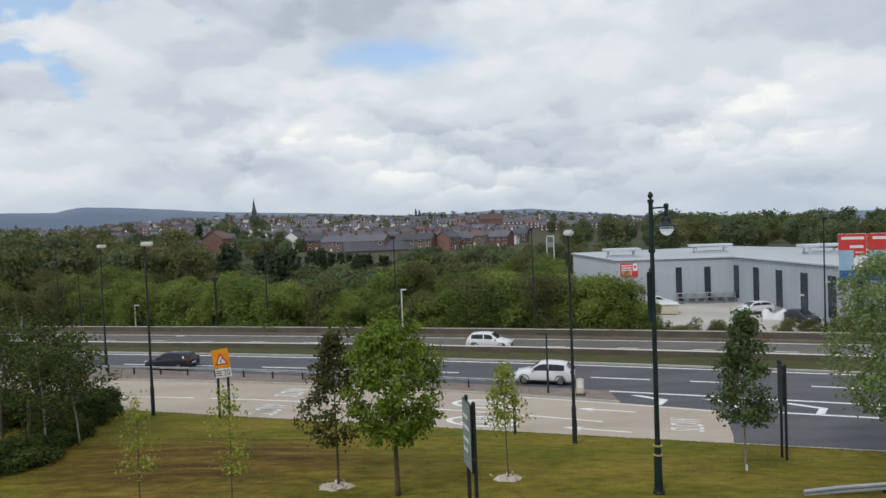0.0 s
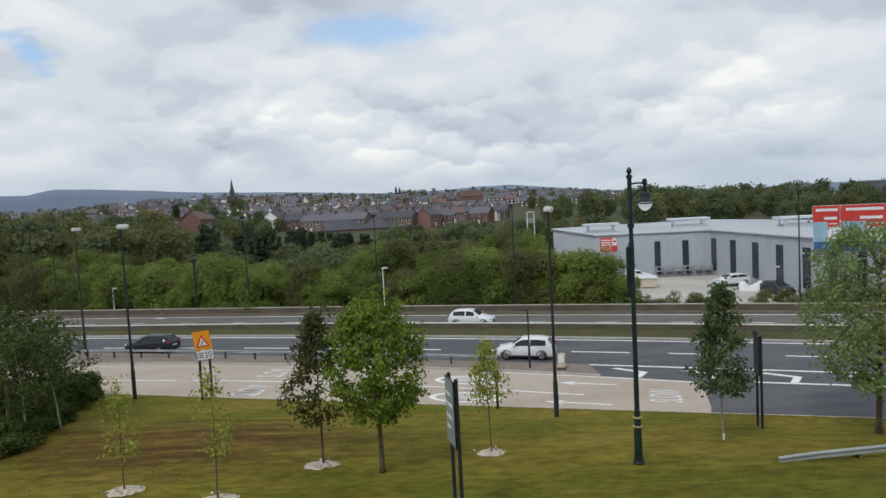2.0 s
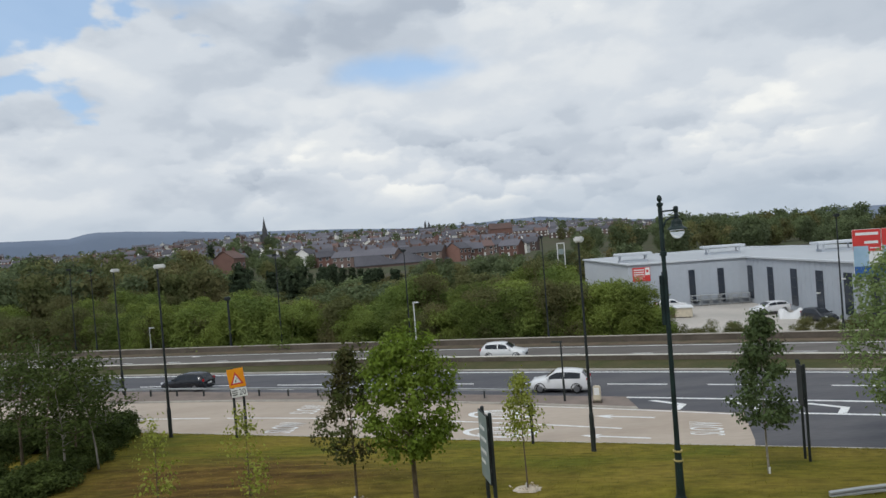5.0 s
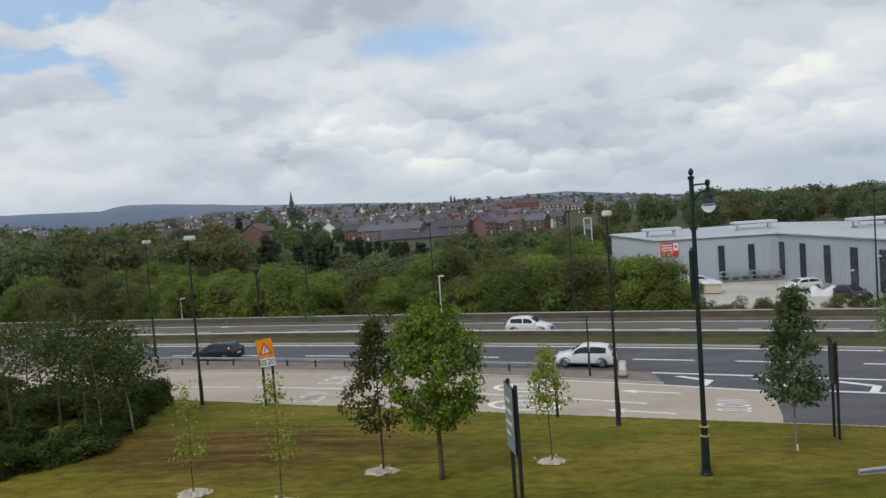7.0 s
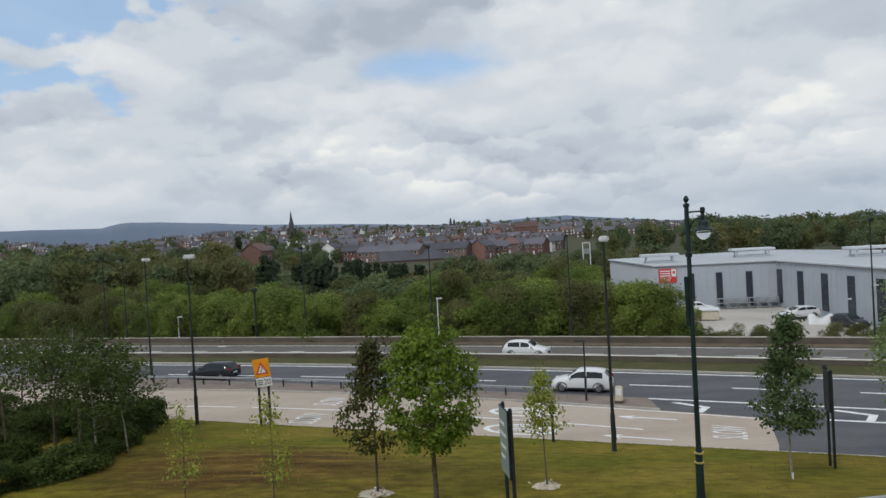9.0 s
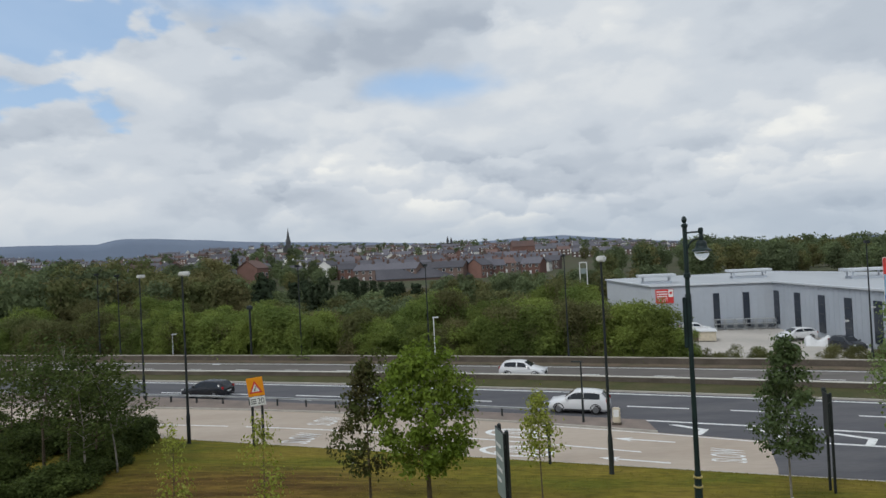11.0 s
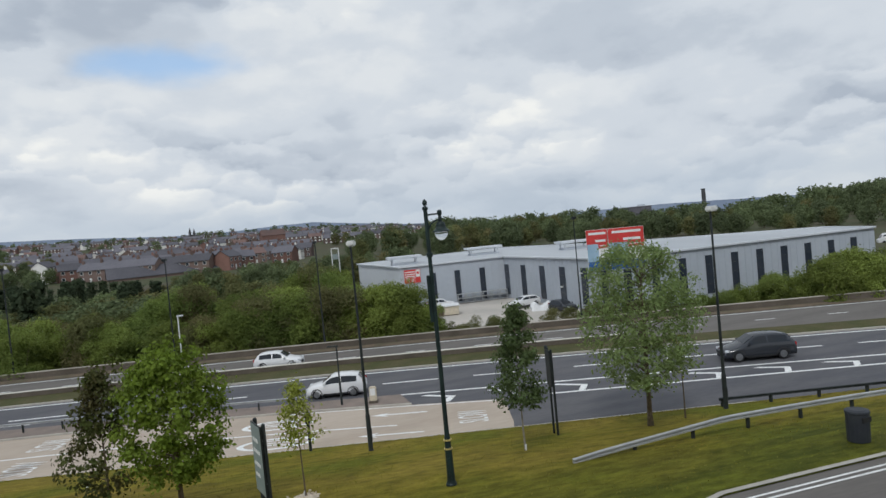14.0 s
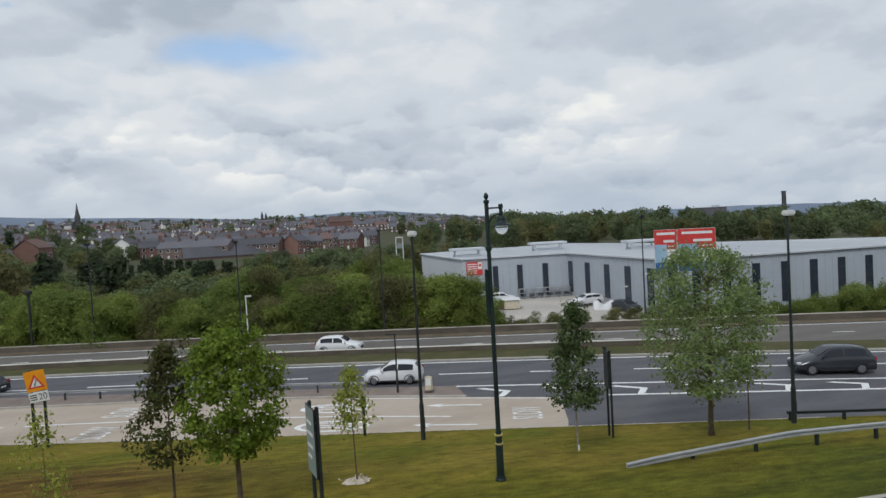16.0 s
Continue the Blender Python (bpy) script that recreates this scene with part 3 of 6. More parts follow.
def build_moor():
    """The far moorland ridge on the horizon, with the distance haze put into its colour."""
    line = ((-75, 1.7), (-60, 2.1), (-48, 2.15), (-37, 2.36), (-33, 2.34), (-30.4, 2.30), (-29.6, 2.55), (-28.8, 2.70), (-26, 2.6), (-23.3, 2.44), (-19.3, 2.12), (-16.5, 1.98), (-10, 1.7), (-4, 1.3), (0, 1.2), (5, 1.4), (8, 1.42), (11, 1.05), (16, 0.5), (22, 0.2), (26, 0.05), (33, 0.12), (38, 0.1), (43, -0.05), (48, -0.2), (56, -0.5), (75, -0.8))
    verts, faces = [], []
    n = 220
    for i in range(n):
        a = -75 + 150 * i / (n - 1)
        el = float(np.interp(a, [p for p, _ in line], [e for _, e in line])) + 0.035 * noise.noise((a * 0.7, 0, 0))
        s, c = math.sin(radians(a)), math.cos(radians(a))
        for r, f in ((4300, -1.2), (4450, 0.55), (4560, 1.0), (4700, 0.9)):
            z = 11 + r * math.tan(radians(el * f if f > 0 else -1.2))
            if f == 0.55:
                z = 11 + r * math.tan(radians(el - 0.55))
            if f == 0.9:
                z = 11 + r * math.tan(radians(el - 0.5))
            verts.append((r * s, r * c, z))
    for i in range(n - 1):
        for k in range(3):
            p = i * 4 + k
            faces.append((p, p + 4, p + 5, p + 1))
    ob = link_mesh("backdrop_moor", verts, faces, M["hazy_moor"], smooth=True)
    tagged(ob, "long moorland ridge far beyond the town, blue-grey with painted haze", "hills", kind="structure")


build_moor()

# roads
X0, X1 = -170, 150
tagged(ribbon("road_far", plus(MEDIAN_FAR, -0.5), plus(FAR_LINE, 0.7), X0, X1, 0.0, M["asphalt_old"], 2.0, 4), "worn brownish-grey asphalt of the far carriageway", "road", kind="structure")
tagged(ribbon("road_near", kerb_y, plus(EDGE_FAR, 0.9), X0, X1, 0.0, M["asphalt"], 2.0, 8), "dark blue-grey asphalt of the near carriageway", "road", kind="structure")


def slip_y(x):
    return curve(SLIP, x) if x > -26 else 51.2 + (x + 26.3) * -0.25


def tan_low(x):
    return kerb_y(x) + 0.05


def tan_high(x):
    """The tan surfacing ends in a slanting joint."""
    y = slip_y(x)
    return y if x <= 13.8 else max(tan_low(x) + 0.02, min(y, 31.0 + (15.7 - 13.8 + 0.001) * 3.05))


def tan_floor(x):
    return tan_low(x) if x < 13.8 else 31.0 + (x - 13.8) * 3.05


tagged(ribbon("road_slip", tan_floor, lambda x: slip_y(x) if x < 15.65 else max(slip_y(x), tan_floor(x)), -80, 15.7, 0.006, M["tan"], 0.5, 6), "pale tan high-grip surfacing on the slip road", "road", kind="structure")

M["pale_stone"] = mat("pale_lime_stone", (0.66, 0.63, 0.56), (0.54, 0.51, 0.45), 0.9, 0.85, 0.2, fine=0.1)
M["verge"] = mat("dark_verge_turf", (0.060, 0.064, 0.020), (0.085, 0.075, 0.032), 0.5, 1.0, 0.6, fine=0.2)

# central reservation, verge island and kerbs
tagged(ribbon("median_strip", plus(EDGE_FAR, 0.75), plus(MEDIAN_FAR, -0.42), X0, X1, 0.12, M["verge"], 1.5, 4, depth=0.3), "rough grassed central reservation between the carriageways", "median", kind="structure")
tagged(ribbon("wall_median", plus(MEDIAN_FAR, -0.42), plus(MEDIAN_FAR, -0.1), X0, 31, 0.5, M["concrete"], 1.5, depth=0.7), "low dark concrete wall along the central reservation", "wall", kind="structure")
tagged(ribbon("coping_median", plus(MEDIAN_FAR, -0.45), plus(MEDIAN_FAR, -0.07), X0, 31, 0.555, M["pale_stone"], 1.5, depth=0.052), "pale coping on the wall of the central reservation", "coping", kind="structure")
tagged(ribbon("kerb_median_near", plus(EDGE_FAR, 0.6), plus(EDGE_FAR, 0.75), X0, X1, 0.13, M["kerb"], 1.5, depth=0.3), "stone kerb of the central reservation", "kerb", kind="structure")


def isl_lo(x):
    return slip_y(x) + 0.08


def isl_hi(x):
    return max(curve(EDGE_NEAR, x) - 0.25, isl_lo(x) + 0.05)


tagged(ribbon("verge_island", isl_lo, isl_hi, -80, 10.4, 0.11, mat("island_paving", (0.25, 0.20, 0.17), (0.20, 0.165, 0.14), 0.8, 0.9, 0.2, fine=0.1), 0.6, 2, depth=0.3), "brown paved island between slip road and carriageway", "traffic island", kind="structure")
tagged(ribbon("kerb_island", lambda x: isl_lo(x) - 0.14, isl_lo, -80, 10.4, 0.122, M["kerb"], 0.6, depth=0.3), "pale stone kerb of the verge island", "kerb", kind="structure")
tagged(ribbon("kerb_lawn", lambda x: kerb_y(x) - 0.17, kerb_y, X0, 26, 0.13, M["kerb"], 1.0, depth=0.4), "pale stone kerb at the edge of the lawn", "kerb", kind="structure")

# far verge and parapet
tagged(ribbon("verge_far", plus(FAR_LINE, 0.7), plus(FAR_LINE, 2.15), X0, X1, 0.07, M["earth"], 2.0, 2, depth=0.4), "strip of bare brown earth below the parapet", "verge", kind="structure")
tagged(ribbon("parapet_wall", plus(FAR_LINE, 2.15), plus(FAR_LINE, 2.5), X0, X1, 0.6, M["concrete"], 2.0, depth=1.9), "low weathered concrete parapet beside the far carriageway", "wall", kind="structure")
tagged(ribbon("parapet_coping", plus(FAR_LINE, 2.11), plus(FAR_LINE, 2.54), X0, X1, 0.66, M["coping"], 2.0, depth=0.057), "pale coping on the low parapet", "coping", kind="structure")


# road markings
def line_mark(name, c, x0, x1, w=0.15, z=0.012, label="white edge line on the road"):
    f = c if callable(c) else (lambda x: curve(c, x))
    tagged(ribbon(name, lambda x: f(x) - w / 2, lambda x: f(x) + w / 2, x0, x1, z, M["paint"], 1.5), label, "road marking", kind="structure")


def dash_marks(name, c, spans, w=0.13, z=0.012):
    holder = thing(name, Matrix(), "row of white lane dashes on the asphalt", "road marking", kind="structure")
    f = c if callable(c) else (lambda x: curve(c, x))
    for a, b in spans:
        ribbon("dash", lambda x: f(x) - w / 2, lambda x: f(x) + w / 2, a, b, z, M["paint"], 1.5, parent=holder)


line_mark("edge_line_far", FAR_LINE, -120, 120, 0.22)
line_mark("edge_line_mid", EDGE_FAR, -120, 120, 0.28)
line_mark("edge_line_near", EDGE_NEAR, -30, 60, 0.28)
line_mark("gore_line_lower", lambda x: curve(GORE_LOW, x), 19.9 - 1.5, 60, 0.28, label="white lower line of the hatched gore")
line_mark("gore_line_upper", lambda x: slip_y(x) - 0.25, 3, 15.2, 0.16, label="white line along the slip road")
dash_marks("lane_dashes_far", FAR_DASH, [(-37.9 - 6.05 * k, -36.4 - 6.05 * k) for k in range(8)] + [(-31.9 + 5.85 * k, -30.3 + 5.85 * k) for k in range(20)], 0.2)
dash_marks("lane_dashes_near", LANE_DASH, [(-22.1 - 6.6, -19 - 6.6), (-22.1, -19.0), (-15.4, -11.2), (-8.4, -4.6), (-2.3, 0.9), (3.8, 7.8), (10.2, 14.0), (16.4, 20.2), (23.2, 27.0), (29.4, 33.2), (35.3, 39.4), (41.7, 45.6), (47.8, 51.6), (54.0, 57.8)], 0.26)
dash_marks("lane_dashes_outer", plus(EDGE_NEAR, 1.2), [(-24, -19.5), (-17, -13.5)], 0.15)
dash_marks("slip_divider", lambda x: 39.12 - 0.385 * x - 0.0042 * x * x, [(-30, -17.5), (-16.2, -9.2), (-7.6, -5.4), (-4.2, 2.6), (3.7, 8.5)], 0.18, 0.016)


def chevron(x, holder):
    """A bent white bar across the gore."""
    top, bot = curve(EDGE_NEAR, x), curve(GORE_LOW, x + 0.6)
    w = 0.52
    mid = (top + bot) / 2 - 0.18
    v = [(x - 1.0, top - 0.45, 0.014), (x - 1.0 + w, top - 0.47, 0.014), (x + 0.95, mid, 0.014), (x + 0.95 - w, mid, 0.014), (x + w - 0.35, bot + 0.4, 0.014), (x - 0.35, bot + 0.4, 0.014)]
    link_mesh("chevron", v, [(0, 3, 2, 1), (3, 5, 4, 2)], M["paint"], holder)


gore = thing("gore_chevrons", Matrix(), "white chevrons painted between carriageway and slip road", "road marking", kind="structure")
for k in range(12):
    chevron(12.5 + 3.98 * k, gore)


def road_text(words, x, y, turn, height, width, name="road_lettering", parent=None):
    """Letters painted flat on the road: height along the lane, width across it."""
    cu = bpy.data.curves.new(name, "FONT")
    cu.body, cu.align_x, cu.align_y, cu.size = words, "CENTER", "CENTER", 1.0
    cu.resolution_u = 3
    tmp = bpy.data.objects.new("tmp", cu)
    scene.collection.objects.link(tmp)
    me = bpy.data.meshes.new_from_object(tmp.evaluated_get(bpy.context.evaluated_depsgraph_get()))
    bpy.data.objects.remove(tmp)
    bpy.data.curves.remove(cu)
    co = np.array([v.co[:] for v in me.vertices])
    co -= (co.max(0) + co.min(0)) / 2
    ext = co.max(0) - co.min(0)
    for v, c in zip(me.vertices, co):
        v.co = (c[0] / ext[0] * width, c[1] / ext[1] * height, 0)
    me.materials.append(M["paint"])
    ob = new(name, me)
    ob.matrix_world = pose(x, y, 0.018, 0, 0, turn)
    return ob


tagged(road_text("SLOW", 12.7, 34.5, 72, 1.7, 2.3), "white SLOW lettering on the tan surfacing", "road marking", kind="structure")
tagged(road_text("SLOW", -11.3, 40.8, 73, 1.9, 2.3), "white SLOW lettering on the tan surfacing", "road marking", kind="structure")
tagged(road_text("SLOW", -10.75, 45.0, 73, 1.9, 2.2), "white SLOW lettering on the outer slip lane", "road marking", kind="structure")


def roundel(x, y):
    holder = thing("speed_roundel", pose(x, y, 0.016, 0, 0, -17), "white speed limit roundel painted on tan surfacing", "road marking", kind="structure")
    n, verts, faces = 40, [], []
    for i in range(n):
        a = 2 * math.pi * i / n
        for k in (1.0, 0.83):
            verts.append((2.15 * k * math.cos(a), (0.98 * k - (0.05 if k < 1 else 0)) * math.sin(a), 0))
    for i in range(n):
        p, q = 2 * i, 2 * ((i + 1) % n)
        faces.append((p, p + 1, q + 1, q))
    link_mesh("ring", verts, faces, M["paint"], holder)
    t = road_text("20", 0, 0, 0, 2.4, 1.25, "digits")
    t.parent = holder
    t.matrix_world = pose(x, y, 0.018, 0, 0, 73)


roundel(1.9, 36.5)
roundel(2.3, 40.1)


def lane_arrow(x, y, length):
    holder = thing("lane_arrow", pose(x, y, 0.016, 0, 0, -21), "white lane arrow on the tan surfacing", "road marking", kind="structure")
    h = length / 2
    link_mesh("shaft", [(-h + 0.8, -0.09, 0), (h, -0.09, 0), (h, 0.09, 0), (-h + 0.8, 0.09, 0)], [(0, 1, 2, 3)], M["paint"], holder)
    link_mesh("arrowhead", [(-h, 0, 0.001), (-h + 1.1, -0.4, 0.001), (-h + 0.8, 0, 0.001), (-h + 1.1, 0.4, 0.001)], [(0, 1, 2, 3)], M["paint"], holder)


lane_arrow(7.8, 34.2, 3.6)
lane_arrow(9.2, 37.7, 3.4)


# lawn and the service road at its side
def build_lawn():
    verts, faces = [], []
    xs = [-75 + 0.75 * i for i in range(180)]
    ss = [0, 0.4, 0.9, 1.5, 2.2, 3, 4, 5, 6, 7, 8, 9, 10, 11, 12.5, 14, 16, 18, 21, 25, 32]
    for x in xs:
        for s in ss:
            y = max(kerb_y(x) - 0.17 - s / 0.955, 2.0 + s * 0.001)
            verts.append((x, y, lawn_z(x, y) + 0.03 * noise.noise((x * 0.35, y * 0.35, 0)) * min(1, s)))
    w = len(ss)
    for i in range(len(xs) - 1):
        for k in range(w - 1):
            p = i * w + k
            faces.append((p, p + 1, p + w + 1, p + w))
    tagged(link_mesh("lawn", verts, faces, M["lawn"], smooth=True), "mown green and tawny grass bank with a dead patch", "lawn", kind="structure")


build_lawn()


def path_edge(x):
    return 16.55 - 0.02 * (x - 14) ** 1.2 if x > 14 else 16.55 - 0.30 * (14 - x)


def drape(name, lo, hi, x0, x1, lift, material, label, category, step=0.6, across=6):
    n = int((x1 - x0) / step) + 1
    verts, faces = [], []
    for i in range(n):
        x = x0 + (x1 - x0) * i / (n - 1)
        for k in range(across + 1):
            y = lo(x) + (hi(x) - lo(x)) * k / across
            verts.append((x, y, lawn_z(x, y) + lift))
    w = across + 1
    for i in range(n - 1):
        for k in range(across):
            p = i * w + k
            faces.append((p, p + w, p + w + 1, p + 1))
    return tagged(link_mesh(name, verts, faces, material), label, category, kind="structure")


drape("service_road", lambda x: 3.0, lambda x: path_edge(x) - 0.35, 8, 52, 0.06, M["asphalt_old"], "grey asphalt service road below the lawn", "road")
drape("kerb_service_road", lambda x: path_edge(x) - 0.35, lambda x: path_edge(x) - 0.12, 8, 52, 0.13, M["kerb"], "pale kerb of the service road", "kerb", across=1)
for near_edge in (0.82, 1.12):
    drape("service_road_line", lambda x: path_edge(x) - near_edge - 0.11, lambda x: path_edge(x) - near_edge, 8, 52, 0.07, M["paint"], "white line beside the service road kerb", "road marking", across=1)

# the building that the view is taken from
bm = bmesh.new()
bm_box(bm, -30, 30, -9.0, -1.2, 0.0, 16.0)
tagged(part("wall_building_behind", bm, M["facade"]), "plain brick building behind the viewpoint", "building", kind="structure")


# warehouse across the road
def build_warehouse():
    w = thing("warehouse", pose(0, 0, -1.3), "long grey clad warehouse with dark strip windows and pale roof", "warehouse")
    T = 6.45
    # footprint, clockwise: left front, inner corner, outer corner, right end, back
    pts = [(25.9, 96.64), (42.3, 94.5), (43.2, 66.2), (84.0, 64.5), (87.0, 75.0), (66.0, 97.0), (56.0, 126.0), (24.9, 123.5)]
    names = ["front_wall", "side_wall", "street_wall", "end_wall", "rear_wall", "rear_wall", "rear_wall", "gable_wall"]
    for i, nm in enumerate(names):
        (ax, ay), (bx, by) = pts[i], pts[(i + 1) % 8]
        d = Vector((bx - ax, by - ay, 0))
        nrm = Vector((d.y, -d.x, 0)).normalized()
        bm = bmesh.new()
        v = []
        for o in (0, -0.3):
            for (x, y) in ((ax, ay), (bx, by)):
                for z in (0, T):
                    v.append(bm.verts.new((x + nrm.x * o, y + nrm.y * o, z)))
        for f in ((0, 2, 3, 1), (4, 5, 7, 6), (1, 3, 7, 5), (0, 4, 6, 2), (0, 1, 5, 4), (2, 6, 7, 3)):
            bm.faces.new([v[k] for k in f])
        wall = part(nm, bm, M["white_cladding"] if nm == "gable_wall" else M["cladding"], w)
        # standing seams of the cladding sheets
        if i < 3:
            L, count = d.length, int(d.length / 1.02)
            seam = bmesh.new()
            for k in range(1, count):
                c = Vector((ax, ay, 0)) + d * (k / count) + nrm * 0.02
                m = Matrix.Translation(c + Vector((0, 0, T / 2))) @ Matrix.Rotation(math.atan2(d.y, d.x), 4, "Z") @ Matrix.Diagonal((0.05, 0.04, T - 0.05, 1))
                bmesh.ops.create_cube(seam, size=1, matrix=m)
            tagged(part("cladding_seams", seam, M["cladding"], wall), kind="stuff")
        # capping along the eaves
        cap = bmesh.new()
        m = Matrix.Translation(Vector(((ax + bx) / 2, (ay + by) / 2, T + 0.11)) + nrm * 0.05) @ Matrix.Rotation(math.atan2(d.y, d.x), 4, "Z") @ Matrix.Diagonal((d.length + 0.1, 0.5, 0.22, 1))
        bmesh.ops.create_cube(cap, size=1, matrix=m)
        part("eaves_capping", cap, M["white_cladding"], wall)
    # flat roof with lapped sheets
    bm = bmesh.new()
    top = [bm.verts.new((x, y, T + 0.06)) for x, y in pts]
    low = [bm.verts.new((x, y, T - 0.15)) for x, y in pts]
    bm.faces.new(top)
    bm.faces.new(list(reversed(low)))
    for k in range(8):
        bm.faces.new((low[k], low[(k + 1) % 8], top[(k + 1) % 8], top[k]))
    bmesh.ops.triangulate(bm, faces=bm.faces)
    roof = part("roof", bm, M["roof_sheet"], w)
    for x, y, L, turn in ((45.0, 109.0, 5.2, -8), (55.0, 94.0, 4.6, -5), (29.0, 105.2, 4.4, -8)):
        vent = part("roof_vent", box(-L / 2, L / 2, -1.0, 1.0, -0.1, 0.3), M["cladding"], roof)
        vent.matrix_basis = pose(x, y, T + 0.06, 0, 0, turn)
        part("vent_cover", box(-L / 2 - 0.7, L / 2 + 0.7, -1.4, 1.4, 1.05, 1.42, bevel=0.06), M["white_cladding"], vent)
        for sx in (-1, 1):
            for sy in (-0.9, 0.9):
                part("vent_leg", box(sx * (L / 2 - 0.2) - 0.09, sx * (L / 2 - 0.2) + 0.09, sy - 0.09, sy + 0.09, 0.3, 1.05), M["white_cladding"], vent)
    # strip windows
    def strip_window(x, y, turn, z0, z1, wide=0.95):
        fr = part("strip_window", box(-wide / 2, wide / 2, -0.10, 0.06, z0, z1), M["dark_window"], w)
        fr.matrix_world = pose(x, y, -1.3, 0, 0, turn)
        for k in range(1, 4):
            z = z0 + (z1 - z0) * k / 4
            part("glazing_bar", box(-wide / 2, wide / 2, -0.125, -0.1, z - 0.03, z + 0.03), M["dark_steel"], fr)
    for x in (30.9, 34.7, 38.7):
        y = 96.64 - (x - 25.9) / 16.4 * 2.14
        strip_window(x, y, -7.5, 0.35, 5.2, 0.85)
    for y in (93.5, 88.0, 82.35, 76.95, 71.7, 67.3):
        x = 42.3 + (94.5 - y) / 28.3 * 0.9
        strip_window(x, y, -88.2, 0.7, 5.35, 1.35)
    for k in range(10):
        x = 45.5 + 3.86 * k
        y = 66.2 - (x - 43.2) / 40.8 * 1.7
        strip_window(x, y, -2.4, 0.8, 5.55, 1.0)
    # wall lamps
    for y in (72.0, 77.0):
        lm = part("wall_lamp", box(-0.15, 0.15, -0.45, 0, 4.6 if y < 75 else 2.6, 4.75 if y < 75 else 2.8, bevel=0.03), M["lamp_white"], w)
        lm.matrix_world = pose(42.9, y, -1.3, 0, 0, -88)
    return w


build_warehouse()
# yard
yard_poly = [(12, 80), (27, 70.5), (42.0, 62.5), (43.0, 66.5), (42.2, 94.2), (27.0, 96.4), (16, 97)]
tagged(link_mesh("yard", [(x, y, -1.27) for x, y in yard_poly], [tuple(range(len(yard_poly)))], M["yard"]), "pale concrete yard in front of the warehouse", "yard", kind="structure")


# plants
def leaf_quads(points, size, rng, flatness=0.5, spread=0.4):
    """Small folded rhombic leaves at points, with random turns: verts and faces."""
    n = len(points)
    a = rng.normal(size=(n, 3))
    a[:, 2] *= flatness
    a /= np.linalg.norm(a, axis=1)[:, None]
    b = rng.normal(size=(n, 3))
    b -= (b * a).sum(1)[:, None] * a
    b /= np.linalg.norm(b, axis=1)[:, None]
    s = size * rng.uniform(1 - spread, 1 + spread, (n, 1))
    c = np.cross(a, b) * s * 0.18
    v = np.stack([points - a * s, points - b * s * 0.62 + c, points + a * s, points + b * s * 0.62 + c], 1).reshape(-1, 3)
    f = np.arange(4 * n).reshape(n, 4)
    return v, f


def leaf_tris(points, size, rng):
    """Single small leaves for plants that are seen from afar."""
    n = len(points)
    a = rng.normal(size=(n, 3))
    a /= np.linalg.norm(a, axis=1)[:, None]
    b = rng.normal(size=(n, 3))
    b -= (b * a).sum(1)[:, None] * a
    b /= np.linalg.norm(b, axis=1)[:, None]
    s = size * rng.uniform(0.6, 1.4, (n, 1))
    v = np.stack([points - a * s, points + a * s * 0.8 - b * s * 0.65, points + a * s * 0.8 + b * s * 0.65], 1).reshape(-1, 3)
    return v, np.arange(3 * n).reshape(n, 3)


def facing_leaves(points, normals, size, rng, jitter=0.55, corners=4, slim=0.7):
    """Small leaves that lie across the given normals, with some scatter."""
    n = len(points)
    nrm = normals + rng.normal(size=(n, 3)) * jitter
    nrm /= np.linalg.norm(nrm, axis=1)[:, None]
    a = np.cross(nrm, rng.normal(size=(n, 3)))
    a /= np.linalg.norm(a, axis=1)[:, None]
    b = np.cross(nrm, a)
    s = size * rng.uniform(0.6, 1.4, (n, 1))
    if corners == 3:
        v = np.stack([points - a * s, points + a * s * 0.8 - b * s * slim, points + a * s * 0.8 + b * s * slim], 1)
    else:
        v = np.stack([points - a * s, points - b * s * 0.62 + nrm * s * 0.15, points + a * s, points + b * s * 0.62 + nrm * s * 0.15], 1)
    return v.reshape(-1, 3), np.arange(corners * n).reshape(n, corners)


def billows(rng, radius, height, count, per, size, shape):
    """Leaves over the rounded heads that make up a shrub: points and the directions they face."""
    pts, nrm, mids = [], [], []
    for i in range(count):
        k = rng.uniform(0.05, 0.80) if i else 0.78
        ang = rng.uniform(0, 2 * math.pi)
        r = radius * shape(k) * math.sqrt(rng.uniform(0.02, 0.62)) * (i > 0)
        q = radius * rng.uniform(0.26, 0.44)
        c = np.array([r * math.cos(ang), r * math.sin(ang), height * k])
        d = rng.normal(size=(per, 3))
        d[:, 2] = np.where(d[:, 2] < -0.4, -d[:, 2], d[:, 2])
        d /= np.linalg.norm(d, axis=1)[:, None]
        out = d * q * rng.uniform(0.72, 1.06, (per, 1)) * np.array([1, 1, 0.95])
        out += rng.normal(size=(per, 3)) * q * 0.16
        pts.append(c + out), nrm.append(d), mids.append(c)
    pts = np.concatenate(pts)
    pts[:, 2] = np.maximum(pts[:, 2], 0.05)
    return np.array(mids), pts, np.concatenate(nrm)


